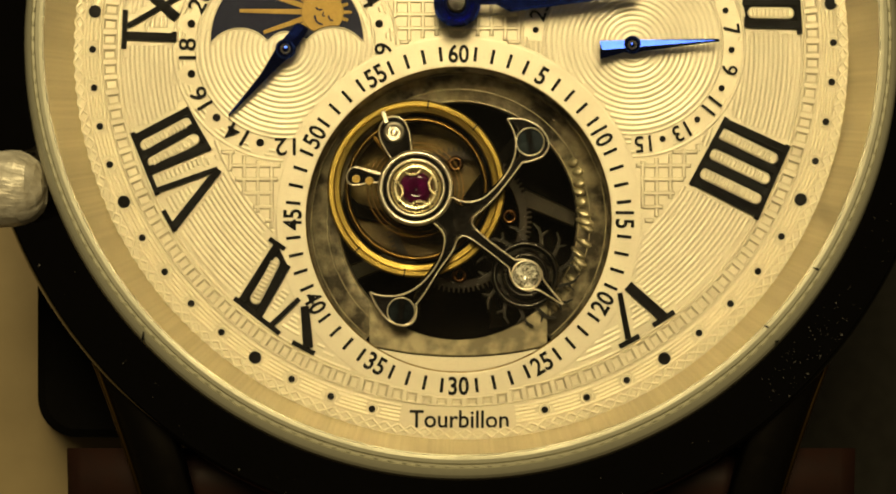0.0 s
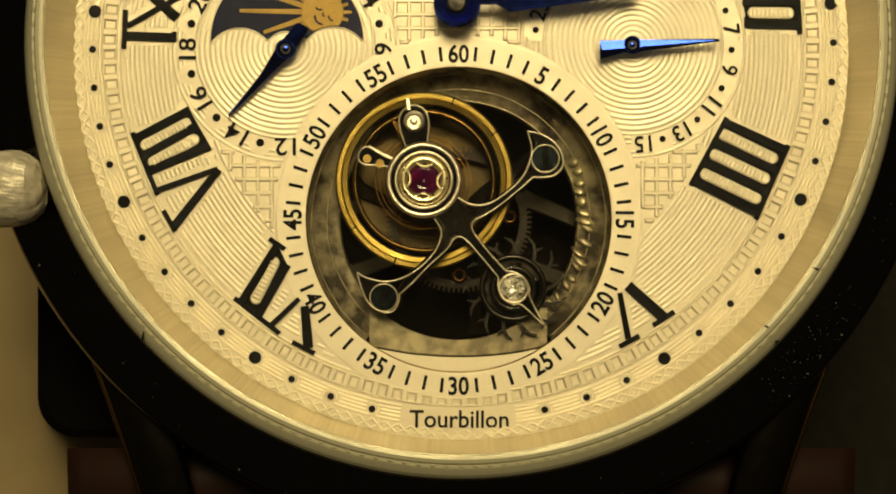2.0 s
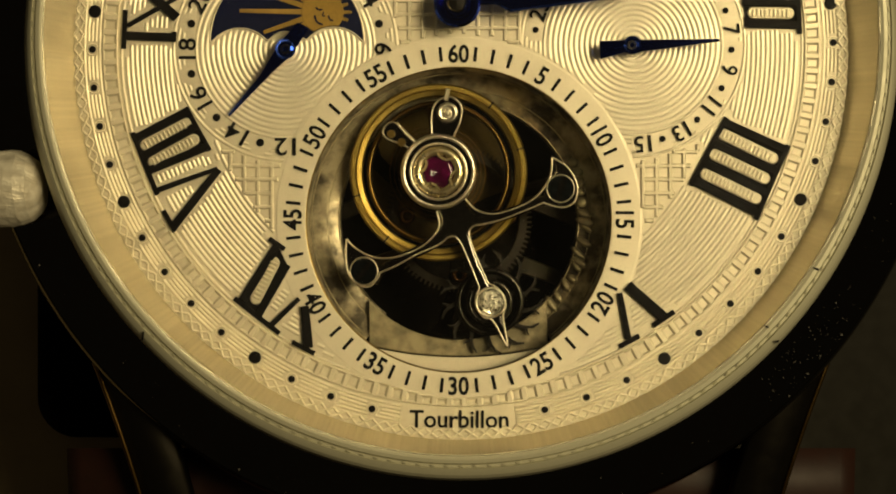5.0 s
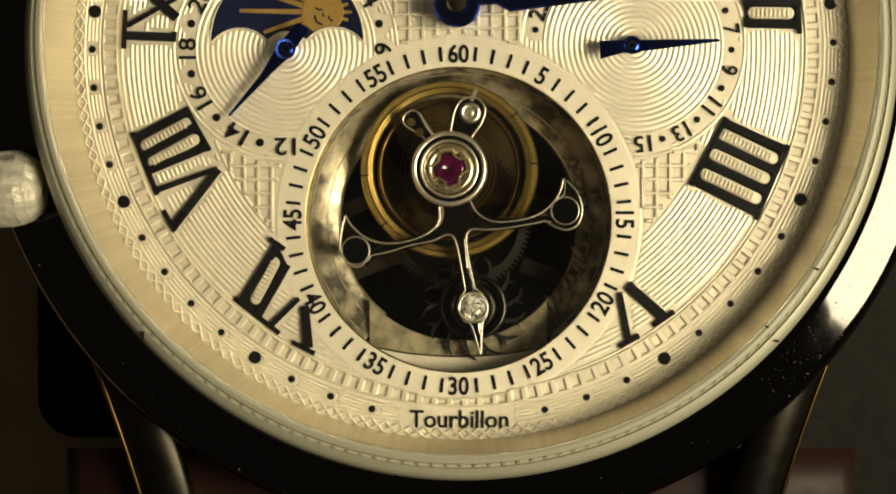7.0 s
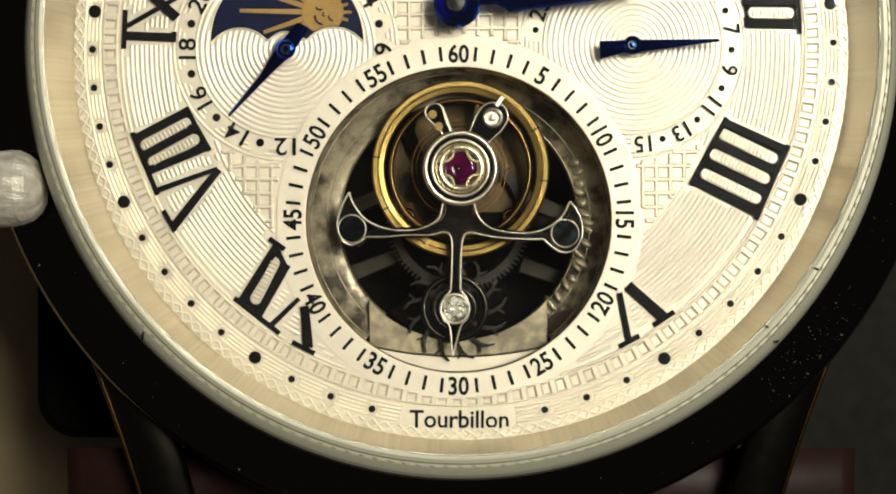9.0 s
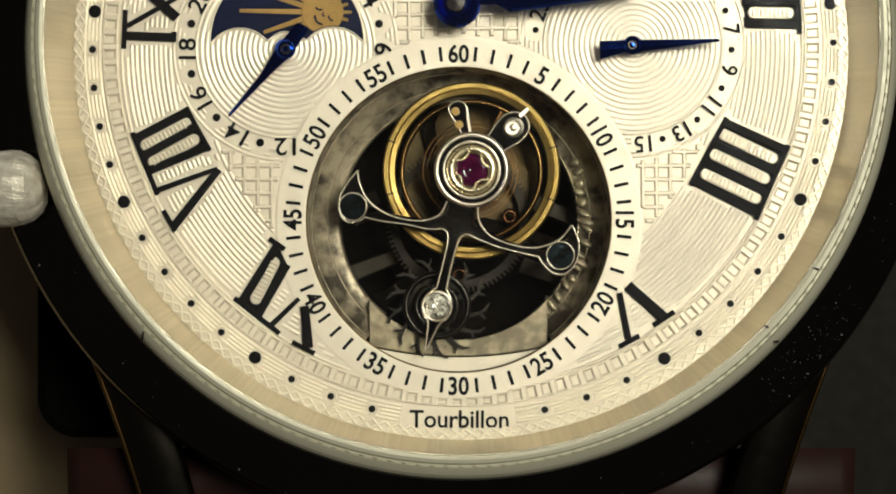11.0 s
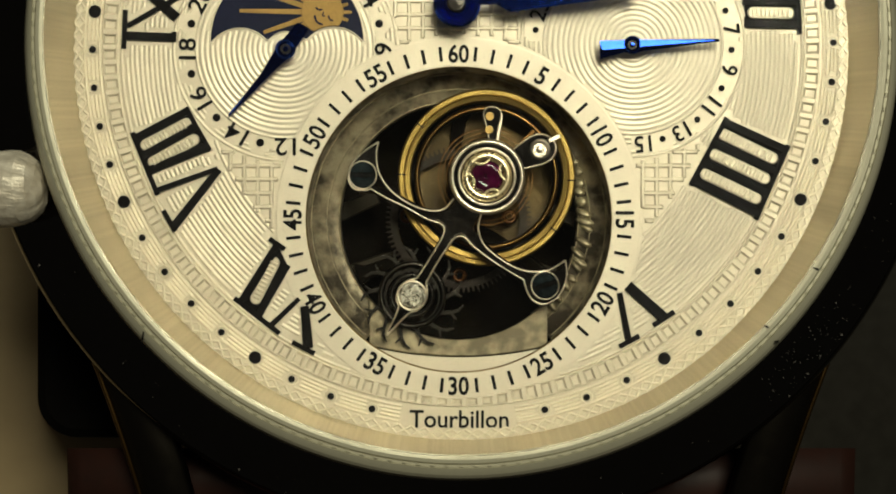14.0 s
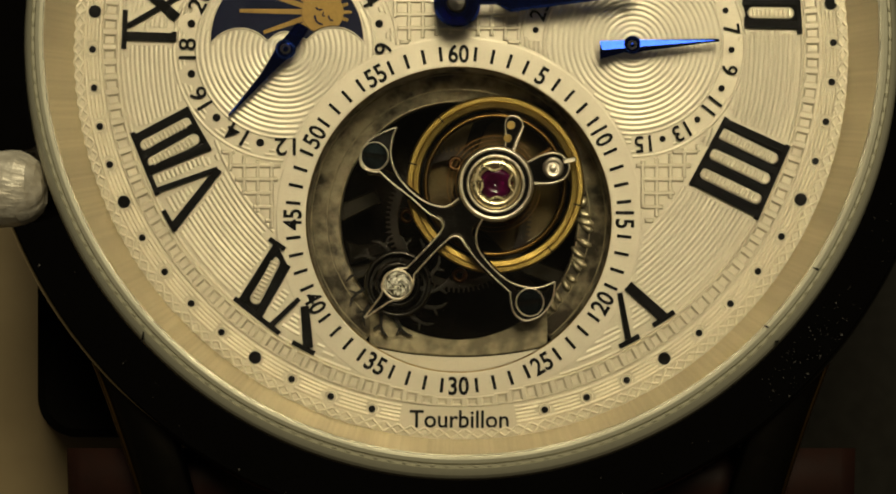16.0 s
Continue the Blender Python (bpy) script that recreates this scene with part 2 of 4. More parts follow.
def letters(name, text, x, y, height, turn, mat, parent, h, wide=1.0, width=None, thick=1.2, bold=0.012):
    """Printed writing centred on (x, y), turned clockwise by degrees."""
    cu = bpy.data.curves.new(name, "FONT")
    cu.body, cu.size, cu.resolution_u = text, 1.0, 3
    cu.extrude, cu.offset = 0.02, bold
    ob = bpy.data.objects.new(name, cu)
    scene.collection.objects.link(ob)
    me = bpy.data.meshes.new_from_object(ob.evaluated_get(bpy.context.evaluated_depsgraph_get()))
    bpy.data.objects.remove(ob)
    v = np.array([p.co for p in me.vertices])
    lo, hi = v.min(0), v.max(0)
    sy = height / (hi[1] - lo[1])
    sx = width / (hi[0] - lo[0]) if width else sy * wide
    ca, sa = math.cos(radians(turn)), math.sin(radians(turn))
    for p in me.vertices:
        u, w = (p.co.x - (lo[0] + hi[0]) / 2) * sx, -(p.co.y - (lo[1] + hi[1]) / 2) * sy
        p.co = pt(x + u * ca - w * sa, y + u * sa + w * ca, h + (thick if p.co.z > 0 else 0))
    me.materials.append(mat)
    ob = new(name, me)
    ob.parent = parent
    return ob


# ---- the table top ----
def box(bm, lo, hi):
    v = [bm.verts.new((x, y, z)) for z in (lo[2], hi[2]) for x, y in ((lo[0], lo[1]), (hi[0], lo[1]), (hi[0], hi[1]), (lo[0], hi[1]))]
    for f in ((0, 1, 2, 3), (4, 5, 6, 7), (0, 1, 5, 4), (1, 2, 6, 5), (2, 3, 7, 6), (3, 0, 4, 7)):
        bm.faces.new([v[i] for i in f])
    return bm


def table():
    bm = box(bmesh.new(), (-0.24, -0.22, -0.03 - DROP), (0.28, 0.28, -0.003 - DROP))
    tagged(part("table_top", bm, BOARD, None), kind="structure")
    bm = bmesh.new()
    v = [[bm.verts.new((-0.235 + 0.51 * i / 60, -0.215 + 0.49 * j / 60, -0.0016 - DROP + 0.0010 * noise.noise((i * 0.21, j * 0.23, 0))))
          for j in range(61)] for i in range(61)]
    for i in range(60):
        for j in range(60):
            bm.faces.new((v[i][j], v[i + 1][j], v[i + 1][j + 1], v[i][j + 1]))
    tagged(part("table_cloth", bm, CLOTH, None, smooth=True), "dark woven cloth lying on the table", "cloth")


def felt_block():
    """The black block that carries the watch."""
    bm = bmesh.new()
    out = [(1250, -600), (66, -600)]
    out += [(66 + 70 - 70 * math.cos(radians(a)), 695 + 70 * math.sin(radians(a))) for a in range(0, 91, 10)] + [(1250, 765)]
    base = -DIAL_Z / K
    prism(bm, out, base + 40 - DROP / K, base - 1, lambda x, y, h: pt(x, y, h) + BASE, 14)
    tagged(part("felt_block", bm, FELT, None), "black felt block on a tan pad, carrying the watch", "block")


def tan_pad():
    """A soft tan leather pad on the cloth under the block."""
    bm = bmesh.new()
    out = [(-900, 330), (-900, 1500), (1240, 1500), (1240, 330)]
    base = -DIAL_Z / K
    prism(bm, out, base - 50 - DROP / K, base + 40 - DROP / K, lambda x, y, h: pt(x, y, h) + BASE, 20)
    tagged(part("leather_pad", bm, TAN, None), "soft tan leather pad on the dark cloth", "pad")


table()
tan_pad()
felt_block()


# ---- the watch ----
watch = tagged(new("wristwatch"), "polished wristwatch with champagne dial and open tourbillon", "watch")
watch.location = BASE


def case():
    body = bmesh.new()
    low = -DIAL_Z / K
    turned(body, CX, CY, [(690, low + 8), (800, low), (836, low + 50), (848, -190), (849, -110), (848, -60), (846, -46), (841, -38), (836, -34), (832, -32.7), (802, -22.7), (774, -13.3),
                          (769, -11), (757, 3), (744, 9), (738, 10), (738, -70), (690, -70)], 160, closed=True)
    c = part("case", body, CASE, watch, "polished steel case, dark reflections put into its colour, with dust specks", True)
    # slim lugs that curve down to the strap
    for sx in (-1, 1):
        for sy in (-1, 1):
            bm = bmesh.new()
            rows = []
            for i in range(15):
                t = i / 14
                y = CY + sy * (520 + 560 * t)
                top = -52 - 30 * t - 170 * t * t
                bot = max(low + 10, top - 170)
                xo, xi = CX + sx * (657 - 225 * t + 60 * t * t), CX + sx * (548 - 205 * t + 60 * t * t)
                rows.append([bm.verts.new(pt(*p)) for p in ((xo, y, bot), (xo, y, top - 60), (xo - sx * 8, y, top - 26), (xo - sx * 40, y, top),
                                                            (xi + sx * 14, y, top - 4), (xi, y, top - 22), (xi, y, bot))])
            for p, q in zip(rows, rows[1:]):
                for j in range(7):
                    bm.faces.new((p[j], q[j], q[(j + 1) % 7], p[(j + 1) % 7]))
            bm.faces.new(rows[0])
            bm.faces.new(rows[-1][::-1])
            lug = part("lug", bm, LUG, c, "polished metal lug, dark reflections put into its colour", True)
            # A bronze bead stands for the glint along the lug's edge.
            edge = [(CX + sx * (654 - 225 * t + 60 * t * t), CY + sy * (520 + 560 * t), -52 - 30 * t - 170 * t * t - 34) for t in np.linspace(0, 1, 13)]
            bm = bmesh.new()
            rows = [[bm.verts.new(pt(x + sx * u, y, h + v)) for u, v in ((-4, 2), (-2, 7), (2, 6), (4, 0))] for x, y, h in edge]
            for p, q in zip(rows, rows[1:]):
                for j in range(3):
                    bm.faces.new((p[j], q[j], q[j + 1], p[j + 1]))
            part("lug_edge", bm, BRONZE, lug, "edge bead with its glint put into the colour", True)
    # bezel: a channel round the crystal, then polished steps down to the case
    bm = bmesh.new()
    loft(bm, [(731, 77.5, 64.6), (740, 79.4, 64.6), (746, 79, 65), (748, 73, 65.5), (752, 73, 66), (754, 77, 66.5), (757, 75, 69), (760, 72, 72),
              (763, 66, 74), (765, 44, 75.5), (764, 20, 76), (760, -16, 79), (735, 0, 80), (728, 30, 72)], 220)
    bezel = part("bezel", bm, BEZEL, watch, "polished stepped bezel")
    bm = bmesh.new()
    for i in range(188):
        a = 360 * i / 188
        if 70 < a < 290:
            prism(bm, [polar(807.5, 65.8, r, a + d) for r, d in ((748.6, -.26), (748.6, .26), (751.6, .26), (751.6, -.26))], 69, 76.5, chamfer=0.8)
    part("bezel_beading", bm, BEZEL, bezel, "ring of tiny bright beads", kind="stuff")
    # sloping brushed flange between dial and crystal
    bm = bmesh.new()
    loft(bm, [(675, 0.2, 93.5), (730, 75, 64.6), (732, 72, 64.6), (705, -8, 85), (675, -8, 93.5)], 220)
    part("flange", bm, BRUSHED, watch, "brushed metal inner flange")
    bm = bmesh.new()
    turned(bm, 807.5, 64.6, [(732, 78.5), (734, 82), (732, 86), (0, 87), (0, 78.5)], 128)
    g = part("crystal", bm, GLASS, watch, "clear glass crystal")
    g.visible_shadow = False
    # crown at the side
    bm = bmesh.new()
    axis = pt(20, 330, 8)
    out = Vector((-1, -0.05, 0)).normalized()
    side, up = Vector((0.05, -1, 0)).normalized(), Vector((0, 0, 1))
    prof = [(0, 0), (30, 3), (46, 12), (58, 26), (65, 44), (66, 60), (66, 150), (58, 162), (0, 166)]
    rows = []
    for i in range(72):
        a = math.tau * i / 72
        k = 1.0 if i % 4 < 2 else 0.995
        rows.append([bm.verts.new(axis - out * (62 - d) * K + (side * math.cos(a) + up * math.sin(a)) * r * K * (k if 20 < d < 158 else 1))
                     for r, d in prof])
    for i in range(72):
        for j in range(len(prof) - 1):
            p, q = rows[i], rows[(i + 1) % 72]
            bm.faces.new((p[j], q[j], q[j + 1], p[j + 1]))
    bmesh.ops.remove_doubles(bm, verts=bm.verts, dist=1e-7)
    for v in bm.verts:
        v.co += Vector((1, 1, 1)) * noise.noise(v.co / (16 * K)) * 3.4 * K
    part("crown", bm, CROWN, watch, "grained metal winding crown")
    # strap halves between the lugs
    for sy in (-1, 1):
        bm = bmesh.new()
        rows = []
        for i in range(31):
            t = i / 30
            y = CY + sy * (700 + 2400 * t)
            top, w = -170 - 130 * min(t * 2.2, 1), 690 - 60 * t
            lowz = max(top - 90, low + 6)
            ring = [(-w, lowz), (-w, top - 30), (-w + 26, top - 6), (-w * 0.5, top + 6), (0, top + 10), (w * 0.5, top + 6), (w - 26, top - 6), (w, top - 30), (w, lowz)]
            rows.append([bm.verts.new(pt(CX + u, y, h)) for u, h in ring])
        for p, q in zip(rows, rows[1:]):
            for j in range(9):
                bm.faces.new((p[j], q[j], q[(j + 1) % 9], p[(j + 1) % 9]))
        bm.faces.new(rows[0])
        bm.faces.new(rows[-1][::-1])
        part("strap", bm, STRAP, watch, "dark brown leather strap", True)


TX, TY, TR = 802.6, 384.5, 267.0    # the tourbillon's opening in the dial
LX, LY = 500.0, 86.0                # day and night subdial
RX, RY = 1107.0, 79.0               # date subdial


def dial_plate():
    """The plate: a disc with a round hole, built as a fan of strips from the hole to the rim."""
    bm = bmesh.new()
    n = 180
    rows = []
    for i in range(n):
        a = math.tau * i / n
        dx, dy = math.cos(a), math.sin(a)
        ox, oy = TX - CX, TY - CY
        b = ox * dx + oy * dy
        far = -b + math.sqrt(b * b - (ox * ox + oy * oy - 700 ** 2))
        rows.append([(TX + dx * (TR + 4), TY + dy * (TR + 4)), (TX + dx * (TR + 60 + (far - TR - 60) * 0.25), TY + dy * (TR + 60 + (far - TR - 60) * 0.25)),
                     (TX + dx * far, TY + dy * far)])
    v = [[bm.verts.new(pt(x, y, 0)) for x, y in r] + [bm.verts.new(pt(*r[2], -14)), bm.verts.new(pt(*r[0], -14))] for r in rows]
    for i in range(n):
        p, q = v[i], v[(i + 1) % n]
        for j in range(5):
            bm.faces.new((p[j], q[j], q[(j + 1) % 5], p[(j + 1) % 5]))
    return part("dial", bm, SILVER, watch, "champagne guilloche dial with black printing")


NUMERALS = {
    "VIII": ([((240, 242), (331, 194)), ((251, 274), (347, 219)), ((261, 299), (365, 256))],
             [((304, 398), (384, 296), 15, 13), ((273, 334), (382, 295), 10, 8)],
             [((233, 232), (277, 341)), ((287, 368), (308, 405)), ((326, 188), (368, 264))]),
    "IIII": ([((1266, 214), (1372, 262)), ((1248, 250), (1358, 300)), ((1229, 284), (1343, 338)), ((1213, 316), (1327, 374))], [],
             [((1378, 254), (1321, 384)), ((1271, 206), (1208, 324))]),
    "V": ([], [((1098, 499), (1162, 556), 18, 19), ((1084, 512), (1099, 592), 9, 11)], [((1142, 569), (1179, 545)), ((1083, 606), (1118, 587))]),
    "VII": ([((487, 428), (425, 526)), ((503, 462), (452, 552))], [((534, 535), (540, 608), 15, 18), ((524, 522), (474, 570), 8, 10)],
            [((411, 521), (490, 583)), ((512, 598), (551, 618)), ((472, 417), (499, 436))]),
    "IX": ([((222, 63), (305, 66))], [((224, 46), (330, -14), 9, 8), ((262, -12), (311, 32), 17, 17)], [((221, 18), (218, 86)), ((306, 56), (305, 74))]),
    "III": ([((1306, 42), (1396, 44)), ((1298, 3), (1394, 4))], [], [((1394, -14), (1398, 60)), ((1306, 30), (1306, 48))]),
}


def numerals(dial):
    for name, (bars, strokes, serifs) in NUMERALS.items():
        bm = bmesh.new()
        for i, (p, q) in enumerate(bars):
            prism(bm, stroke(p, q, 15), 0, 7 + 0.1 * i, chamfer=1.2)
        for i, ((p, q), (p2, q2)) in enumerate(zip(bars, bars[1:])):
            prism(bm, [p, q, q2, p2], 0, 3.2 + 0.1 * i)
        for i, (p, q, a, b) in enumerate(strokes):
            prism(bm, stroke(p, q, a, b), 0, 7.5 + 0.1 * i, chamfer=1.2)
        for i, (p, q) in enumerate(serifs):
            prism(bm, stroke(p, q, 9), 0, 6.6 + 0.1 * i, chamfer=1.2)
        part("hour_numeral", bm, INK, dial, "black applied roman numeral")
    # raised rims with beads between the strokes
    bm = bmesh.new()
    slots = [((257, 254), (327, 217)), ((270, 283), (340, 245)), ((1266, 236), (1350, 277)), ((1250, 271), (1336, 312)), ((1234, 305), (1321, 347)),
             ((480, 460), (449, 522)), ((1317, 23), (1378, 24))]
    for p, q in slots:
        out = []
        a = math.atan2(q[1] - p[1], q[0] - p[0])
        for c, s in ((q, -90), (p, 90)):
            out += [(c[0] + 10.4 * math.cos(a + radians(s + k * 22.5)), c[1] + 10.4 * math.sin(a + radians(s + k * 22.5))) for k in range(9)]
        prism(bm, out, 0, 6.0, chamfer=2.0)
        d = math.hypot(q[0] - p[0], q[1] - p[1])
        ux, uy = (q[0] - p[0]) / d, (q[1] - p[1]) / d
        for k in range(int(d / 7.5) + 1):
            x, y = p[0] + ux * k * 7.5, p[1] + uy * k * 7.5
            prism(bm, stroke((x - uy * 6.6, y + ux * 6.6), (x + uy * 6.6, y - ux * 6.6), 4.4), 5.8, 9.0, chamfer=1.6)
    part("numeral_inlay", bm, SILVER, dial, "beaded champagne bars between numeral strokes", kind="stuff")


def near_numeral(x, y):
    for bars, strokes, serifs in NUMERALS.values():
        for s in [*bars, *strokes, *serifs]:
            (ax, ay), (bx, by) = s[0], s[1]
            dx, dy = bx - ax, by - ay
            t = max(0, min(1, ((x - ax) * dx + (y - ay) * dy) / (dx * dx + dy * dy)))
            if math.hypot(x - ax - t * dx, y - ay - t * dy) < 10.5:
                return True
    return False


def ridges(bm, cx, cy, r, w, h, keep, step=0.7):
    """One ridge along a circle, where keep(x, y) holds."""
    n = max(40, int(360 / step))
    run = []

    def close(run):
        if len(run) < 3:
            return
        rows = []
        for a in run:
            rows.append([bm.verts.new(pt(cx + (r + d) * math.sin(a), cy - (r + d) * math.cos(a), z)) for d, z in ((-w / 2, -0.2), (-w * .26, h * .6), (0, h), (w * .26, h * .6), (w / 2, -0.2))])
        for p, q in zip(rows, rows[1:]):
            for j in range(4):
                bm.faces.new((p[j], q[j], q[j + 1], p[j + 1]))
    for i in range(n + 1):
        a = math.tau * i / n
        x, y = cx + r * math.sin(a), cy - r * math.cos(a)
        if y > -70 and keep(x, y):
            run.append(a)
        else:
            close(run)
            run = []
    close(run)


def in_lattice(x, y):
    """Where the dial carries square lattice work."""
    dt, dl, dr = math.hypot(x - TX, y - TY), math.hypot(x - LX, y - LY), math.hypot(x - RX, y - RY)
    if dt < 322 or dl < 199 or dr < 199:
        return False
    return (abs(x - 800) < 110 and y < 80) or (380 < x < 506 and 250 < y < 402 and math.hypot(x - 807, y - 84) < 458) or \
        (1098 < x < 1226 and 250 < y < 402 and math.hypot(x - 800, y - 84) < 458)


def open_dial(x, y):
    dt, dl, dr = math.hypot(x - TX, y - TY), math.hypot(x - LX, y - LY), math.hypot(x - RX, y - RY)
    return dt > 322 and dl > 199 and dr > 199 and not in_lattice(x, y) and not near_numeral(x, y)


def relief(dial):
    # concentric waves of the main field
    bm = bmesh.new()
    r = 300.0
    while r < 590:
        ridges(bm, CX, CY, r, 7.8, 1.75, lambda x, y: open_dial(x, y) and not (abs(x - 800) < 112 and y < 90))
        r += 8.35
    part("wave_relief", bm, RELIEF, dial, "fine parallel engraved waves", smooth=True, kind="stuff")
    # rings of the two subdials
    for cx, cy, moon in ((LX, LY, True), (RX, RY, False)):
        bm = bmesh.new()
        marks = [polar(LX, LY, 170, 15 * k) for k in (4, 5, 6, 12, 13, 14, 15, 16, 17, 18, 19, 20)] if moon else [polar(RX, RY, 173, 360 / 31 * k) for k in (6, 7, 8, 9, 10, 11, 12, 13, 14, 15, 24, 25)]
        r = 18.0
        while r < 152:
            ridges(bm, cx, cy, r, 8.6, 1.15, lambda x, y: math.hypot(x - TX, y - TY) > 322 and not (moon and in_moon(x, y, 4)), 1.2)
            r += 9.2
        for k, r in enumerate((155.5, 163, 171, 179, 187, 195)):
            clear_of = 20 if 0 < k < 5 else 0
            ridges(bm, cx, cy, r, 6.4, 1.9, lambda x, y: math.hypot(x - TX, y - TY) > 322 and not (moon and in_moon(x, y, 4)) and min(math.hypot(x - u, y - v) for u, v in marks) > clear_of, 1.0)
        part("subdial_rings", bm, RELIEF, dial, "concentric engraved subdial rings", smooth=True, kind="stuff")
    # lattice
    bm = bmesh.new()
    g = 24.0
    runs = [((800 + (k + 0.5) * g, -60 + 0.0), (0, 1)) for k in range(-18, 18)] + [((380, 2 + k * g), (1, 0)) for k in range(-2, 18)]
    for (x0, y0), (ux, uy) in runs:
        start = None
        for k in range(0, 860, 4):
            x, y = x0 + ux * k, y0 + uy * k
            inside = in_lattice(x, y) and k < 856
            if inside and start is None:
                start = (x, y)
            if not inside and start is not None:
                if abs(x - start[0]) + abs(y - start[1]) > 12:
                    prism(bm, stroke(start, (x - ux * 4, y - uy * 4), 7.6), -0.2, 4.4 + 0.2 * ux, chamfer=2.9)
                start = None
    part("lattice_relief", bm, SILVER, dial, "square lattice relief", kind="stuff")
    # ring of small raised blocks
    bm = bmesh.new()
    n = 147
    for i in range(n):
        a = 360 * i / n + 1.935
        if 75 < a < 285:
            w, near = 180 / n, 601
            while near < 624 and math.hypot(polar(CX, CY, near, a)[0] - TX, polar(CX, CY, near, a)[1] - TY) < 311:
                near += 1
            if near > 618:
                continue
            rings = [[bm.verts.new(pt(*polar(CX, CY, rr, a + da), h)) for rr, da in ((lo, -d), (lo, d), (hi, d), (hi, -d))]
                     for lo, hi, d, h in ((near - 1.5, 627.5, w, -0.2), (near, 626, w, 4.2), (near + 1.5, 624.5, w * 0.72, 4.2), (near + 4.5, 621.5, w * 0.42, 0.6))]
            for p, q in zip(rings, rings[1:]):
                for j in range(4):
                    if q is not rings[1] or j in (0, 2):
                        bm.faces.new((p[j], p[(j + 1) % 4], q[(j + 1) % 4], q[j]))
    part("pit_ring", bm, SILVER, dial, "ring of small sunk squares", kind="stuff")
    # track of fine lines under the minute dots
    bm = bmesh.new()

    def track(x, y):
        if 704 < x < 900 and y > 650:
            return False
        return min(math.hypot(x - u, y - v) for u, v in DOTS) > 11.5
    for r in (594, 632, 638.6, 645.2, 651.8, 658.4):
        ridges(bm, CX + 1, CY + 2, r, 6.6, 2.6, track if 630 < r < 668 else (lambda x, y: math.hypot(x - TX, y - TY) > 323), 0.6)
    part("track_relief", bm, RELIEF, dial, "fine lines of the minute track", smooth=True, kind="stuff")
    # crossed strokes at the rim
    bm = bmesh.new()
    n = 178
    for i in range(n):
        a = 360 * i / n + 0.4
        if 75 < a < 285:
            p, q = polar(806, 91, 659, a - 1.0), polar(806, 91, 676, a + 1.0)
            prism(bm, stroke(p, q, 4.6), -0.2, 3.8, chamfer=1.7)
            p, q = polar(806, 91, 659, a + 1.0), polar(806, 91, 676, a - 1.0)
            prism(bm, stroke(p, q, 4.6), -0.2, 4.1, chamfer=1.7)
    part("cross_relief", bm, RELIEF, dial, "ring of crossed strokes at the rim", kind="stuff")


DOTS = []
for minute in range(15, 46):
    if minute not in (29, 30, 31):
        ang = radians(6 * minute)
        su, cu = math.sin(ang), math.cos(ang)
        ww = 1 - 0.0142 * su + 0.1172 * cu     # perspective fit that puts the dots where the camera sees them
        DOTS.append((784 + 784 * (0.8185 * su + 0.0014 * cu + 0.0213) / ww, 432 - 784 * (0.0014 * su + 0.8722 * cu + 0.5333) / ww))


def printing(dial):
    for k, (x, y) in enumerate(DOTS):
        minute = [m for m in range(15, 46) if m not in (29, 30, 31)][k]
        big = minute % 5 == 0
        bm = bmesh.new()
        prism(bm, disc(x, y, 11.0 if big else 6.0, 24), -1, 3.2, chamfer=1.0)
        part("hour_dot" if big else "minute_dot", bm, INK, dial)
        if not big:
            bm = bmesh.new()
            turned(bm, x, y, [(8.6, -0.2), (10.0, 1.0), (11.4, -0.2)], 20)
            part("dot_rim", bm, RELIEF, dial)
    letters("word", "Tourbillon", 803.5, 732.5, 31, 0.4, INK, dial, 1.0, width=173, bold=0.014)
    # seconds ring round the opening
    bm = bmesh.new()
    turned(bm, TX, TY, [(TR, -22), (TR, 0.0), (TR + 2, 0.5), (317, 0.5), (321, -0.2), (321, -22)], 160, closed=True)
    ring = part("seconds_ring", bm, RING, watch, "smooth champagne seconds ring")
    bm = bmesh.new()
    turned(bm, TX, TY, [(266.8, -20), (265, -18), (264.6, -3), (266, 0.6), (267.2, 1.2)], 160)
    part("inner_edge", bm, GOLD, ring, "thin gold-toned inner edge")
    for m in range(60):
        if m % 5:
            a = 6 * m - 0.2
            p, q = polar(TX, TY, 277.5, a), polar(TX, TY, 303, a)
            prism_bm = prism(bmesh.new(), stroke(p, q, 5.6), 0.4, 1.9)
            part("second_mark", prism_bm, INK, ring)
    for m in range(5, 61, 5):
        a = 6 * m
        x, y = polar(TX, TY, 290, a)
        letters("second_number", str(m), x, y, 33, a + (180 if 100 < a < 260 else 0), INK, ring, 0.6, 0.86, bold=0.024)
    # day and night numbers
    for hour in (4, 6, 12, 14, 16, 18, 20):
        a = 15 * hour
        x, y = polar(LX, LY, 171, a)
        letters("hour_number", str(hour), x, y, 31, a, INK, dial, 2.2, 1.08)
    for hour in (5, 13, 15, 17, 19):
        x, y = polar(LX, LY, 169.5, 15 * hour)
        part("subdial_dot", prism(bmesh.new(), disc(x, y, 7, 20), 0, 2.6, chamfer=0.6), INK, dial)
    for day in (7, 9, 11, 13, 15, 25):
        a = 360 / 31 * day
        x, y = polar(RX, RY, 174, a)
        letters("date_number", str(day), x, y, 29, a, INK, dial, 2.2, 0.95)
    for day in (6, 8, 10, 12, 14, 24):
        x, y = polar(RX, RY, 172, 360 / 31 * day)
        part("subdial_dot", prism(bmesh.new(), disc(x, y, 5.5, 20), 0, 2.6, chamfer=0.6), INK, dial)


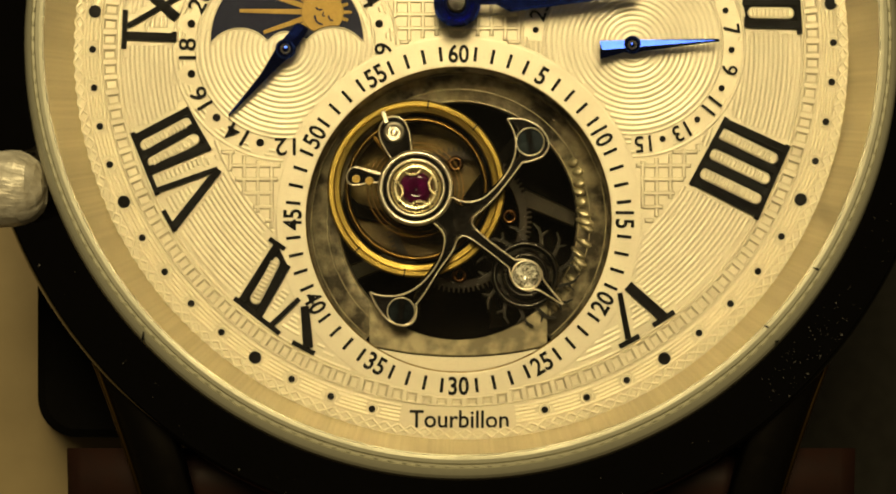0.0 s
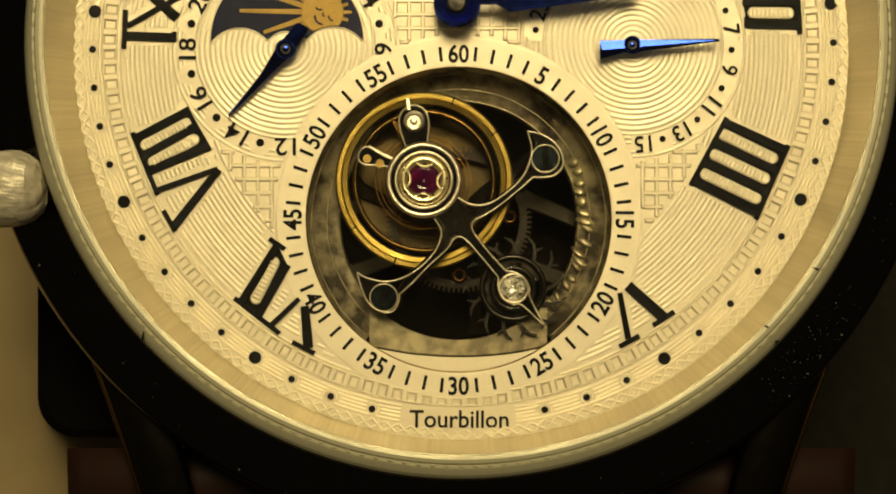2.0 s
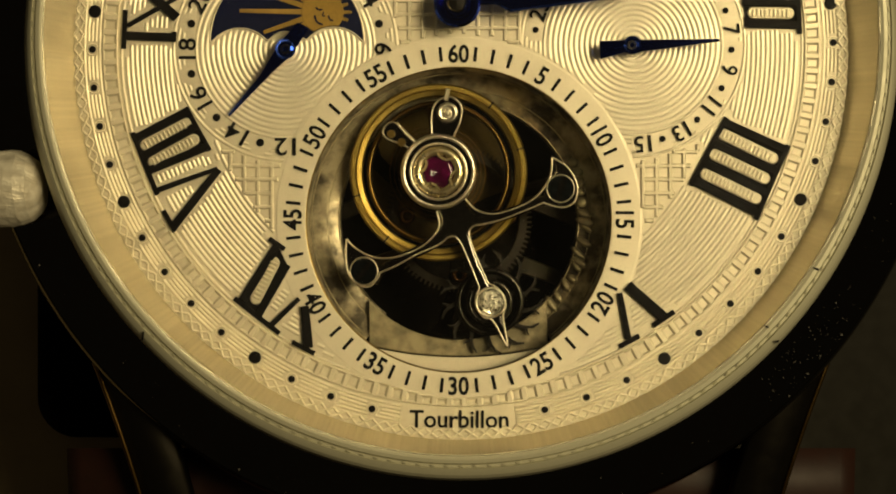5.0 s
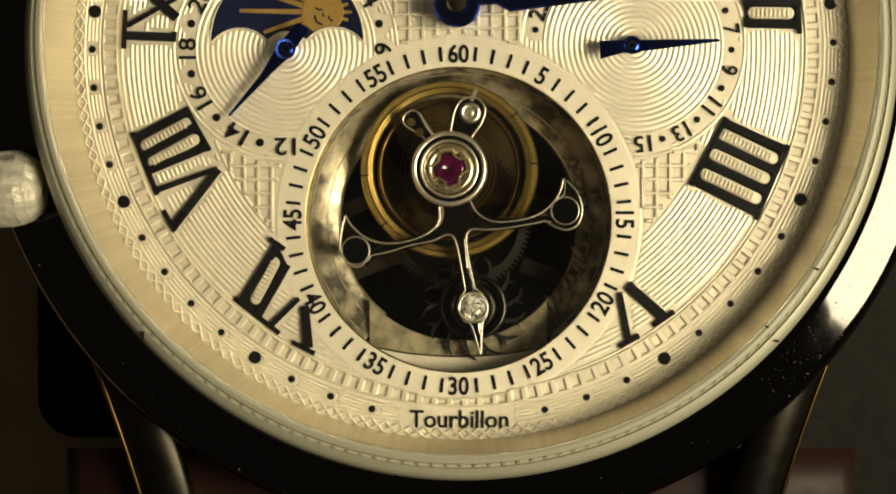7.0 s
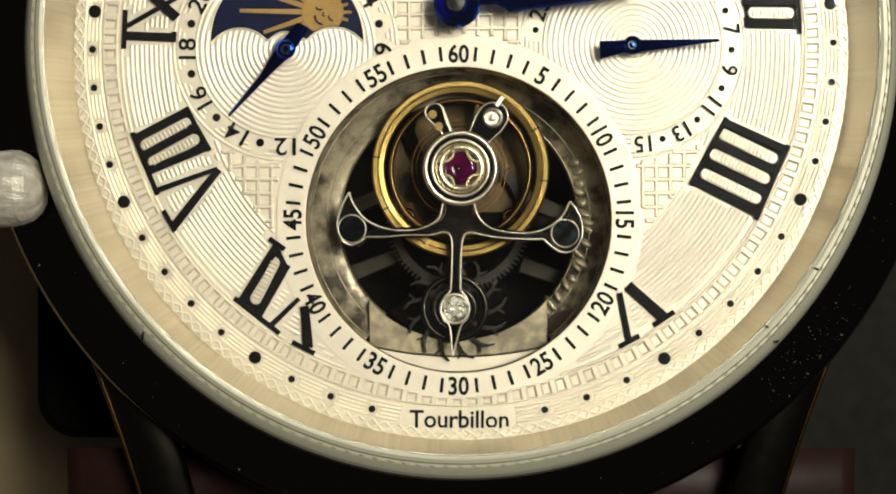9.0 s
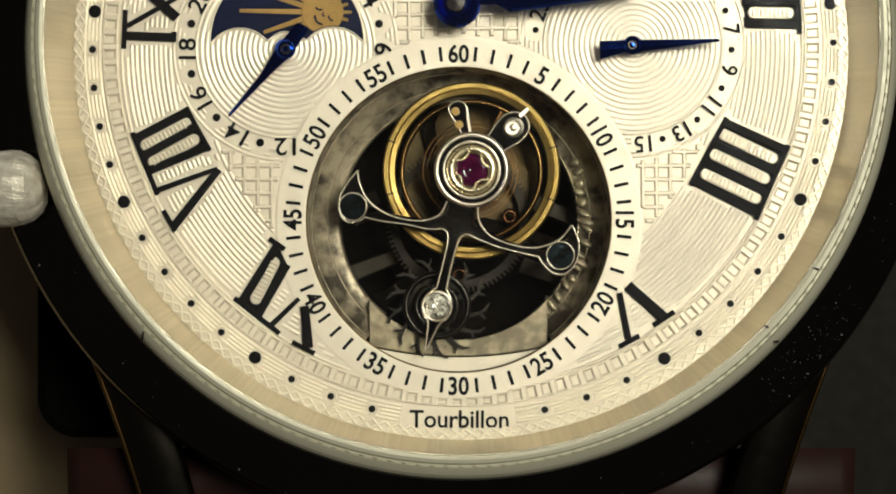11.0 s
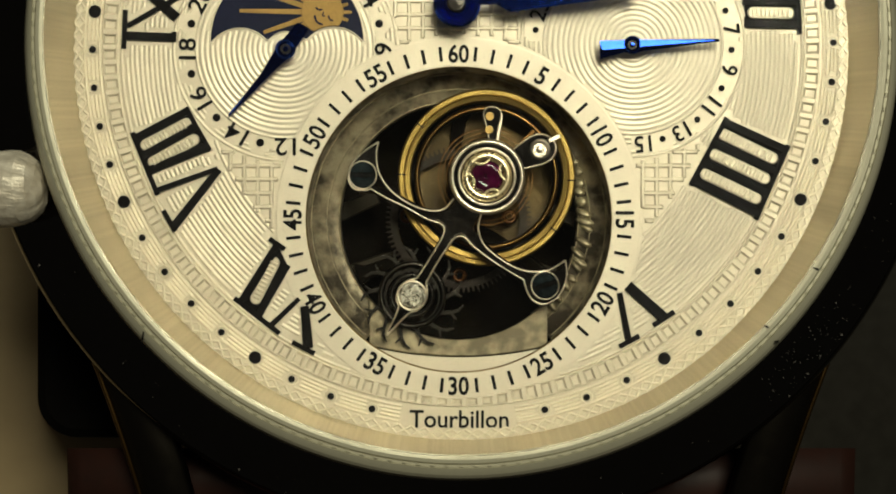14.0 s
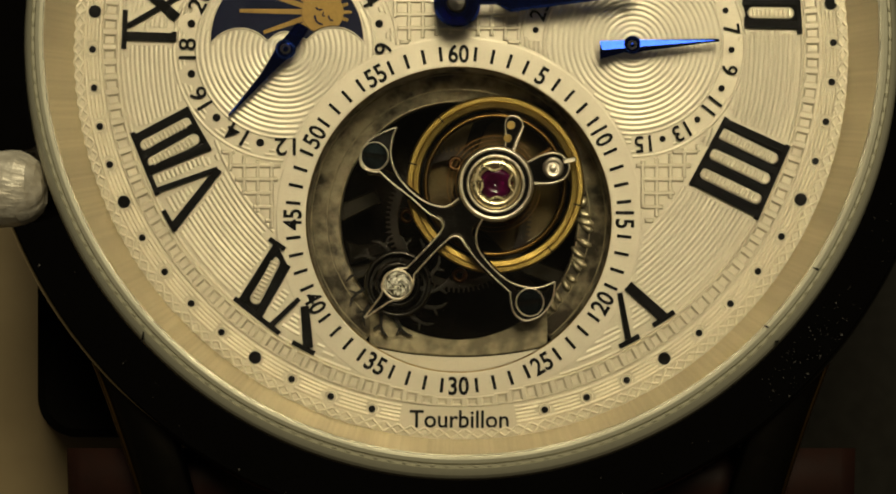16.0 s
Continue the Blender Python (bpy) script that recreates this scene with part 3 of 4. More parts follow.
SKY = [polar(503, 72, 134, a) for a in np.linspace(-91, 91, 41)] + [polar(585, 110, 62, a) for a in np.linspace(52, -50, 13)]
SKY += [polar(500, 88, 32, a) for a in np.linspace(40, -42, 7)] + [polar(421, 112, 62, a) for a in np.linspace(50, -54, 13)]


def in_moon(x, y, grow=0):
    """The fan-shaped sky window of the day and night subdial."""
    inside = False
    for (ax, ay), (bx, by) in zip(SKY, SKY[1:] + SKY[:1]):
        if (ay > y) != (by > y) and x < (bx - ax) * (y - ay) / (by - ay) + ax:
            inside = not inside
        if grow:
            dx, dy = bx - ax, by - ay
            t = max(0, min(1, ((x - ax) * dx + (y - ay) * dy) / (dx * dx + dy * dy or 1)))
            if math.hypot(x - ax - t * dx, y - ay - t * dy) < grow:
                return True
    return inside


def moon(dial):
    bm = prism(bmesh.new(), SKY, 0.4, 2.6, chamfer=0.5)
    disc_part = part("sky_disc", bm, NAVY, watch, "navy sky disc with gilt sun")
    bm = bead(bmesh.new(), [*SKY, SKY[0]], 3.0, 0, 3.6, pt)
    part("window_rim", bm, SILVER, disc_part, smooth=True)
    sx, sy = 565, 22

    def clipped(p):
        """Held back by the scalloped edge of the window."""
        d = math.hypot(p[0] - 585, p[1] - 110)
        return p if d > 64 else (585 + (p[0] - 585) * 64 / d, 110 + (p[1] - 110) * 64 / d)
    for a, far in ((271, 190), (251, 190), (288, 150), (304, 120), (236, 120)):
        r = 40
        while in_moon(*polar(sx, sy, r + 9, a)) and r < far * 0.75:
            r += 3
        if r > 46:
            p, q = polar(sx, sy, 33, a), polar(sx, sy, r, a)
            part("ray", prism(bmesh.new(), stroke(p, q, 9.5, 6.5), 2.4, 3.6, chamfer=0.6), GOLDLEAF, disc_part)
    for a in range(-36, 145, 18):
        p, q = polar(sx, sy, 33, a), polar(sx, sy, 51 if a % 36 else 47, a)
        if in_moon(*polar(sx, sy, 50, a)) and math.hypot(q[0] - 585, q[1] - 110) > 68:
            part("ray", prism(bmesh.new(), stroke(p, q, 6.5, 5.0), 2.4, 3.5, chamfer=0.6), GOLDLEAF, disc_part)
    body = [clipped(polar(sx, sy, 37, a)) for a in range(0, 360, 6)]
    sun = part("sun", prism(bmesh.new(), body, 2.4, 4.6, chamfer=1.2), GOLDLEAF, disc_part, "gilt sun with an engraved face")
    # closed eyes and a smile, leaning to the side
    for pts, w in (([(-16, -6), (-11, -1), (-4, -2)], 3.2), ([(6, 9), (9, 16), (15, 18)], 3.2), ([(-18, 8), (-14, 20), (-3, 25)], 3.8), ([(-2, 2), (-4, 9), (1, 10)], 2.2)):
        c = curve([(sx + 4 + u, sy + v - 3) for u, v in pts], 4)
        part("face_line", prism(bmesh.new(), ribbon(c, [w * 0.5] + [w] * (len(c) - 2) + [w * 0.5]), 4.4, 5.0), NAVY, sun)


def roofed(bm, outline, h0, h1, ridge, p, q, at):
    """A slab whose top rises to a ridge along the line from p to q."""
    d = (q[0] - p[0]) ** 2 + (q[1] - p[1]) ** 2
    rows = [[bm.verts.new(at(x, y, h)) for x, y in outline] for h in (h0, h1)]
    spine = []
    for x, y in outline:
        t = max(0.02, min(0.98, ((x - p[0]) * (q[0] - p[0]) + (y - p[1]) * (q[1] - p[1])) / d))
        spine.append(bm.verts.new(at(p[0] + t * (q[0] - p[0]), p[1] + t * (q[1] - p[1]), h1 + ridge)))
    n = len(outline)
    for lo, hi in ((rows[0], rows[1]), (rows[1], spine)):
        for i in range(n):
            bm.faces.new((lo[i], lo[(i + 1) % n], hi[(i + 1) % n], hi[i]))
    bm.faces.new(rows[0][::-1])
    bmesh.ops.remove_doubles(bm, verts=bm.verts, dist=1e-7)
    return bm


def dial_pointers():
    def hand(name, hub, outline, h, r_hub, label, spine, bend=0.0, along=(0.0, 0.0)):
        def bent(x, y, z):
            return pt(x, y, z - bend * max(0.0, (x - hub[0]) * along[0] + (y - hub[1]) * along[1]))
        ob = part(name, roofed(bmesh.new(), outline, h, h + 3.5, 1.7, *spine, bent), BLUE, watch, label)
        bm = bmesh.new()
        turned(bm, *hub, [(0, h + 9), (r_hub * .45, h + 8.5), (r_hub * .55, h + 8), (r_hub * .8, h + 6.6), (r_hub + 1, h + 3), (r_hub + 1, 0), (0, 0)], 32)
        part("hub", bm, BLUE, ob, smooth=False)
        bm = bmesh.new()
        turned(bm, *hub, [(r_hub * .30, h + 9), (r_hub * .34, h + 11), (r_hub * .5, h + 11), (r_hub * .55, h + 5)], 28)
        part("pin", bm, DARK, ob)
        return ob
    hx, hy = 500, 86
    hand("day_night_hand", (hx, hy), [(402, 205), (400, 201), (455, 132), (484, 84), (493, 72), (520, 40), (532, 44), (540, 52), (517, 87), (509, 98), (478, 127)],
         30, 17, "blued steel hand on the day and night subdial", ((536, 45), (401, 203)), 0.13, (-0.64, 0.77))
    hand("date_hand", (1106, 79), [(1049, 72), (1090, 71), (1104, 66), (1120, 70), (1257, 68), (1259, 73), (1125, 90), (1106, 95), (1092, 92), (1050, 104)],
         26, 15, "blued steel hand on the date subdial", ((1049, 88), (1258, 70.5)))
    h = 52
    ob = part("hour_hand", prism(bmesh.new(), [(836, -14), (868, -16), (900, -36), (1120, -36), (1122, -12), (1060, -1), (893, 21), (868, 8), (836, 9)], h, h + 6, chamfer=4.5),
              BLUE, watch, "blued steel hour hand")
    bm = bmesh.new()
    turned(bm, 800, 7, [(0, 0), (41, 0), (41, h + 3), (37, h + 8.2), (29, h + 8.3), (28, h + 6), (26, h + 9), (23, h + 9), (21, h + 3), (0, h + 3)], 48)
    part("hub", bm, BLUE, ob)
    bm = bmesh.new()
    turned(bm, 799, 4, [(0, h), (17, h), (17, h + 14), (14, h + 17), (0, h + 18)], 32)
    part("cannon_pinion", bm, DARK, ob)


def dust():
    """Specks on the polished case and nicks in the bezel."""
    rng = random.Random(11)
    bm = bmesh.new()
    for i in range(150):
        a = rng.choice((rng.uniform(95, 165), rng.uniform(95, 140), rng.uniform(165, 262))) if i < 70 else rng.gauss(131, 5)
        r = rng.uniform(778, 838)
        x, y = polar(CX, CY, r, a)
        h = -12 - (r - 770) * 0.333
        k = rng.uniform(0.3, 0.8) if rng.random() < 0.88 else rng.uniform(1.0, 1.9)
        prism(bm, [(x + k * rng.uniform(.6, 1.4) * math.cos(i * 1.26), y + k * rng.uniform(.6, 1.4) * math.sin(i * 1.26)) for i in range(5)], h - 2, h + 2)
    part("dust", bm, DUST, watch, "pale dust specks", kind="stuff")
    for x, y, l, a in ((250, 588, 16, 100), (1428, 470, 11, 20), (1341, 571, 9, 30), (1360, 597, 7, 0)):
        p = (x + l / 2 * math.cos(radians(a)), y + l / 2 * math.sin(radians(a)))
        q = (2 * x - p[0], 2 * y - p[1])
        part("nick", prism(bmesh.new(), stroke(p, q, 4, 2.5), 60, 80), INK, watch)


case()
dust()
the_dial = dial_plate()
numerals(the_dial)
relief(the_dial)
printing(the_dial)
moon(the_dial)
dial_pointers()

# ---- the tourbillon ----
AX, AY = 801.0, 388.0


def movement():
    bm = bmesh.new()
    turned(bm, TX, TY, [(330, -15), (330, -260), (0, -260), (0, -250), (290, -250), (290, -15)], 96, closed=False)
    plate = part("movement_plate", bm, CAVITY, watch, "movement plate under the dial, deep shade put into its colour")
    # recessed milled ring, its patchy reflections painted in
    bm = bmesh.new()
    turned(bm, TX, TY + 2, [(204, -126), (205, -86), (207, -81), (211, -79), (228, -75), (230, -72.5), (257, -66), (262, -34), (270, -25), (289, -25), (289, -140), (204, -140)], 110, closed=True, a0=-142, a1=142)
    ring = part("recessed_ring", bm, PLATE, plate, "milled grey metal ring, patchy reflections painted into its colour", True)
    for r, h in ((208.5, -80), (229, -74), (256, -66)):
        bm = bead(bmesh.new(), [polar(TX, TY + 2, r, a) for a in np.linspace(-141, 141, 120)], 3.4, h - 4, h + 1.6, pt)
        part("ring_lip", bm, INSERT, ring, "thin bright lip of the ring", True)
    # insert at the foot of the opening, and the pale ledge below it
    foot = curve([(647, 604), (720, 617), (803, 622), (886, 617), (957, 604)], 6)
    top = [polar(TX - 2, TY + 2, 207, a) for a in np.linspace(131, 228, 26)]
    bm = prism(bmesh.new(), top + foot, -100, -62, chamfer=1.5)
    part("insert", bm, INSERT, plate, "mottled metal insert")
    rim = [polar(TX, TY, 272, a) for a in np.linspace(144, 216, 26)]
    bm = prism(bmesh.new(), rim + [(x, y + 2) for x, y in foot], -100, -57, chamfer=0.8)
    part("ledge", bm, SILVER, plate, "pale champagne ledge under the insert")
    lower_bridges(plate)
    # scalloped fluting of the ring's inner wall
    rng = random.Random(8)
    for i in range(18):
        a = 64 + i * 4.4 + rng.uniform(-2.0, 2.0)
        cx, cy = polar(TX, TY + 2, rng.uniform(215, 224), a)
        bm, rows = bmesh.new(), []
        long, wide = rng.uniform(10, 20), rng.uniform(6.0, 11)
        lean = radians(a + rng.uniform(12, 34))
        ux, uy = math.sin(lean), -math.cos(lean)
        for k, h in ((1.0, -90), (0.92, -76), (0.7, -71), (0.3, -69.5)):
            rows.append([bm.verts.new(pt(cx + k * (long * math.cos(b) * ux - wide * math.sin(b) * uy), cy + k * (long * math.cos(b) * uy + wide * math.sin(b) * ux), h + (4 * math.cos(b) + 2 * math.sin(b)) * k))
                         for b in (math.tau * j / 10 for j in range(10))])
        for p, q in zip(rows, rows[1:]):
            for j in range(10):
                bm.faces.new((p[j], p[(j + 1) % 10], q[(j + 1) % 10], q[j]))
        bm.faces.new(rows[-1])
        part("flute", bm, FLUTE, plate, smooth=True)
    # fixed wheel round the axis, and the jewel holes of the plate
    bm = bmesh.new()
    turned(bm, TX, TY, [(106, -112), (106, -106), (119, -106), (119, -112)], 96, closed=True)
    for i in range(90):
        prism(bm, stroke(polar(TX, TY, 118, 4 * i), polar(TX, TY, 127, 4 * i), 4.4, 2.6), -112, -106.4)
    part("fixed_wheel", bm, DIM, plate, "brass toothed wheel, recess shade put into its colour")
    for x, y in ((804, 481), (891, 379), (713, 378), (797, 287)):
        bm = bmesh.new()
        turned(bm, x, y, [(5, -110), (6, -98), (9, -95), (12, -96), (14, -110)], 24)
        part("jewel_hole", bm, COPPER, plate, "small copper-toned ring", True)


def lower_bridges(plate):
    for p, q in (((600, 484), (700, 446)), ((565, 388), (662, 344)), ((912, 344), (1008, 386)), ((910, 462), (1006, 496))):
        part("bridge_bar", prism(bmesh.new(), stroke(p, q, 30, 26), -190, -150, chamfer=3), BRIDGE, plate, "bridge bar darkened in its colour for recess shade")


def teeth_wheel(bm, n, r0, r1, h0, h1):
    """Long leaning teeth with forked tips."""
    for i in range(n):
        a = 360 / n * i
        path = [polar(0, 0, r0 + (r1 - 10 - r0) * t, a - 11 * t) for t in np.linspace(0, 1, 3)]
        prism(bm, ribbon(path, [9, 6.5, 5.5]), h0, h1, at=flat)
        path = [polar(0, 0, r1 - 13, a - 10), polar(0, 0, r1 - 3, a - 15), polar(0, 0, r1 + 4, a - 22)]
        prism(bm, ribbon(path, [5, 5, 2.5]), h0, h1 - .3, at=flat)
        path = [polar(0, 0, r1 - 15, a - 10), polar(0, 0, r1 - 1, a - 4)]
        prism(bm, ribbon(path, [5, 2.5]), h0, h1 - .6, at=flat)


def tourbillon():
    """The cage with the balance, drawn with its pointer down; its axis is the part's origin."""
    H = -8

    def off(x, y):
        return x - AX, y - AY

    def shift(points):
        return [off(x, y) for x, y in points]

    bm = bmesh.new()
    # central body, collar, arms and feet of the bridge, as lightly stepped slabs
    body = curve([(778, 352), (774, 378), (748, 398), (748, 411), (780, 404), (793, 425), (805, 425), (818, 404), (852, 412), (852, 402), (830, 380), (828, 352)], 5)
    prism(bm, shift(body), H - 12, H, flat, 3)
    arm_l = curve([(768, 398), (740, 405), (700, 407), (662, 408), (640, 415), (624, 428)], 6)
    prism(bm, shift(ribbon(arm_l, list(np.linspace(22, 13, len(arm_l))))), H - 12, H - .3, flat, 3)
    arm_r = curve([(834, 396), (865, 406), (905, 413), (944, 412), (966, 420), (984, 434)], 6)
    prism(bm, shift(ribbon(arm_r, list(np.linspace(22, 13, len(arm_r))))), H - 12, H - .3, flat, 3)
    foot_l = curve([(611, 338), (598, 362), (590, 392), (597, 417), (613, 428), (632, 424), (650, 409), (640, 402), (640, 386), (628, 366), (614, 342)], 4)
    prism(bm, shift(foot_l), H - 12, H - .5, flat, 3)
    foot_r = curve([(1000, 353), (1015, 378), (1019, 410), (1006, 436), (984, 441), (964, 430), (954, 416), (960, 404), (974, 396), (994, 376)], 4)
    prism(bm, shift(foot_r), H - 12, H - .5, flat, 3)
    stem = [(791, 405), (787, 470), (786, 510), (776, 522), (770, 540), (776, 560), (786, 572), (790, 600), (792, 625), (796, 600), (806, 572), (818, 558),
            (822, 540), (816, 522), (808, 510), (807, 470), (811, 405)]
    prism(bm, shift(stem), H - 12, H - .2, flat, 6.5, 2.2)
    ear_l = curve([(778, 250), (766, 225), (746, 205), (746, 190), (760, 182), (772, 186), (780, 215), (792, 236)], 4)
    prism(bm, shift(ear_l), H - 14, H - 2, flat, 2.5)
    ear_r = curve([(818, 236), (832, 205), (845, 186), (862, 180), (880, 186), (888, 205), (878, 225), (856, 246), (842, 256)], 4)
    prism(bm, shift(ear_r), H - 14, H - 2, flat, 2.5)
    jx, jy = off(806, 294)
    turned(bm, jx, jy, [(47, H - 14), (47, H + 1), (50, H + 4), (61, H + 4), (65, H), (65, H - 14)], 64, flat, closed=True)
    cage = part("tourbillon_cage", bm, BLACKPOL, watch, "polished tourbillon bridge, dark reflections put into its colour, with bevelled bright edges")
    # bright bevelled edges along the arms
    bm = bmesh.new()
    edges = [[(611, 336), (618, 356), (638, 382), (668, 398), (705, 403), (742, 398), (768, 382), (775, 356)],
             [(998, 352), (984, 378), (962, 396), (935, 406), (900, 407), (862, 400), (838, 380), (829, 352)],
             [(640, 414), (672, 414), (712, 411), (752, 411), (778, 406), (790, 418), (791, 460), (789, 508)],
             [(952, 418), (925, 418), (880, 416), (845, 411), (822, 406), (810, 418), (806, 460), (806, 508)],
             [(789, 508), (776, 522), (770, 540), (776, 560), (787, 572), (792, 622)],
             [(806, 508), (817, 522), (822, 540), (817, 558), (806, 572), (793, 622)],
             [(611, 336), (598, 362), (590, 392), (597, 417), (613, 428), (632, 422), (640, 414)],
             [(998, 352), (1015, 378), (1019, 410), (1006, 436), (984, 441), (964, 430), (952, 418)]]
    edges += [[(786, 252), (768, 225), (747, 204), (746, 189), (760, 181), (773, 187), (782, 215), (794, 240)],
              [(818, 240), (832, 205), (845, 186), (862, 179), (881, 185), (889, 205), (879, 226), (857, 247), (846, 258)]]
    for e in edges:
        bead(bm, shift(curve(e, 6)), 3.8, H - 6, H + 1.6)
    part("bevel", bm, EDGE, cage, "bright polished bevels", True)
    bm = bmesh.new()
    turned(bm, jx, jy, [(57.5, H + 3.5), (60, H + 6), (63, H + 5.4), (66, H + 2), (67, H - 3)], 64, flat)
    turned(bm, jx, jy, [(46, H + 2), (47.5, H + 5.5), (50, H + 5.5), (52, H + 3)], 64, flat)
    part("collar_edge", bm, EDGE, cage, smooth=True)
    # gold chaton with four claws and the ruby
    bm = bmesh.new()
    turned(bm, jx, jy, [(28, H - 4), (30, H + 5), (38, H + 6), (44, H + 3), (45, H - 8)], 48, flat)
    part("chaton", bm, CHATON, cage, "pale gold jewel setting", True)
    bm = bmesh.new()
    for a in (45, 135, 225, 315):
        c = curve([polar(jx, jy, 33, a - 26), polar(jx, jy, 25, a - 12), polar(jx, jy, 25, a + 12), polar(jx, jy, 33, a + 26)], 4)
        prism(bm, ribbon(c, [4.5] * len(c)), H + 2, H + 7.5, flat, 1)
    part("claws", bm, CHATON, cage)
    bm = bmesh.new()
    turned(bm, jx, jy, [(0, H - 2), (5, H - 2), (10, H + 2), (20, H + 3.5), (27, H + 1), (29, H - 5)], 40, flat)
    part("ruby", bm, RUBY, cage, "deep pink ruby bearing", True)
    # screws on the feet
    for x, y, a in ((616, 400, 60), (989, 408, 40)):
        sx, sy = off(x, y)
        bm = bmesh.new()
        ca, sa = math.cos(radians(a)), math.sin(radians(a))
        for s in (-1, 1):
            arc = [(sx + s * (2.0 * ca + 21 * math.cos(radians(t)) * ca) - 21 * math.sin(radians(t)) * sa,
                    sy + s * (2.0 * sa + 21 * math.cos(radians(t)) * sa) + 21 * math.sin(radians(t)) * ca) for t in range(-84, 85, 14)]
            prism(bm, arc, H - 4, H + 5, flat, 1.5)
        screw = part("screw", bm, SCREW, cage, "blue-black slotted screw")
        bm = bmesh.new()
        turned(bm, sx, sy, [(22.6, H - 1), (23.4, H + 2.2), (24.8, H + 2.2), (25.6, H - 1)], 32, flat)
        part("countersink", bm, EDGE, screw, smooth=True)
    # stone on the pointer
    dx, dy = off(796, 540)
    bm = bmesh.new()
    rng = random.Random(4)
    rings = [(24, H, 0), (23, H + 3, 11.25), (19, H + 7, 0), (14, H + 9, 11.25), (8, H + 10, 0)]
    rows = [[bm.verts.new(flat(*polar(dx, dy, r * rng.uniform(0.9, 1.05), 22.5 * i + o), h + rng.uniform(-4.2, 4.2))) for i in range(16)] for r, h, o in rings]
    cuts = [(p[i], p[(i + 1) % 16], q[i]) for p, q in zip(rows, rows[1:]) for i in range(16)]
    cuts += [(p[(i + 1) % 16], q[(i + 1) % 16], q[i]) for p, q in zip(rows, rows[1:]) for i in range(16)]
    top = bm.verts.new(flat(dx, dy, H + 10))
    cuts += [(rows[-1][i], rows[-1][(i + 1) % 16], top) for i in range(16)]
    for cut in cuts:
        bm.faces.new([bm.verts.new(v.co) for v in cut])
    bmesh.ops.delete(bm, geom=[v for v in bm.verts if not v.link_faces], context="VERTS")
    part("stone", bm, DIAMOND, cage, "faceted stone on the pointer, sparkle painted on its facets")
    bm = bmesh.new()
    turned(bm, dx, dy, [(23, H - 2), (23.5, H + 3.5), (27, H + 3), (28, H - 4)], 40, flat)
    part("stone_setting", bm, EDGE, cage, smooth=True)
    # regulator details on the ears
    rx, ry = off(862, 206)
    bm = bmesh.new()
    turned(bm, rx, ry, [(0, H + 6), (4, H + 5.6), (6, H + 4), (6.6, H + 1), (11, H + 1), (11.6, H + 4.6), (14, H + 5.4), (17, H + 4), (19, H - 3)], 32, flat)
    part("regulator_screw", bm, EDGE, cage, "polished round regulator screw", False)
    for x, y in ((757, 200), (768, 221)):
        bm = bmesh.new()
        turned(bm, *off(x, y), [(0, H + 1), (7, H + 1), (8, H - 3)], 20, flat)
        part("pin", bm, GOLD, cage)
    part("regulator_pin", prism(bmesh.new(), shift(stroke((868, 186), (881, 168), 8)), H - 8, H + 1, flat, 1.5), EDGE, cage)
    part("regulator_edge", prism(bmesh.new(), shift(stroke((774, 186), (793, 236), 4)), H - 6, H + 0.5, flat, 1.2), EDGE, cage)
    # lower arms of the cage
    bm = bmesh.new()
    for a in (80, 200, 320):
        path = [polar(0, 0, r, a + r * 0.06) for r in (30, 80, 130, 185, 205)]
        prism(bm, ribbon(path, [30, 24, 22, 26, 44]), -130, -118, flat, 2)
    part("lower_arms", bm, CAVITY, cage, "lower cage arms coloured like the shaded opening")
    # pillars from the feet down
    for x, y in ((616, 400), (989, 408), (796, 540)):
        bm = bmesh.new()
        turned(bm, *off(x, y), [(0, H - 10), (12, H - 10), (10, -60), (12, -125), (0, -125)], 20, flat)
        part("pillar", bm, DARK, cage, smooth=True)
    # escape wheel under the stone
    bm = bmesh.new()
    turned(bm, 0, 0, [(46, -6), (46, 0), (54, 0), (54, -6)], 48, flat, closed=True)
    teeth_wheel(bm, 13, 50, 88, -6, 0)
    for a in range(0, 360, 90):
        prism(bm, stroke(polar(0, 0, 8, a), polar(0, 0, 48, a), 7), -6, -.5, flat)
    esc = part("escape_wheel", bm, HOOK, cage, "toothed escape wheel darkened in its colour for shade")
    bm = bmesh.new()
    turned(bm, dx, dy, [(32, -22), (33, -16), (38, -15), (40, -22)], 40, flat)
    turned(bm, dx, dy, [(50, -44), (52, -38), (58, -38), (60, -44)], 48, flat)
    part("escape_cock", bm, DARK, cage, smooth=True)
    # balance wheel
    bm = bmesh.new()
    turned(bm, 0, 0, [(134, -14), (134, -4), (136, -1), (144, 1), (145.5, -0.5), (147, 1.6), (154, 1.8), (157, -2), (157, -14)], 128, flat, closed=True)
    turned(bm, 0, 0, [(0, 0), (22, 0), (24, -4), (24, -12), (0, -12)], 32, flat)
    bal = part("balance_wheel", bm, RIM, cage, "gold balance wheel swinging to and fro")
    bm = bmesh.new()
    turned(bm, 0, 0, [(119, -30), (119, -24), (121, -19), (124, -18), (128, -22), (129, -30)], 128, flat, closed=True)
    part("inner_rim", bm, BRONZE, bal, "darker bronze inner rim", True)
    for a in (15, 195):
        part("balance_arm", prism(bmesh.new(), stroke(polar(0, 0, 20, a), polar(0, 0, 122, a), 9, 7), -28, -22, flat, 1.5), DULL_GOLD, bal)
    for a in (62, 98, 242, 278):
        part("rim_notch", prism(bmesh.new(), stroke(polar(0, 0, 143, a), polar(0, 0, 157.4, a), 2.6), -6, 2.4, flat), INK, bal)
    bm = bmesh.new()
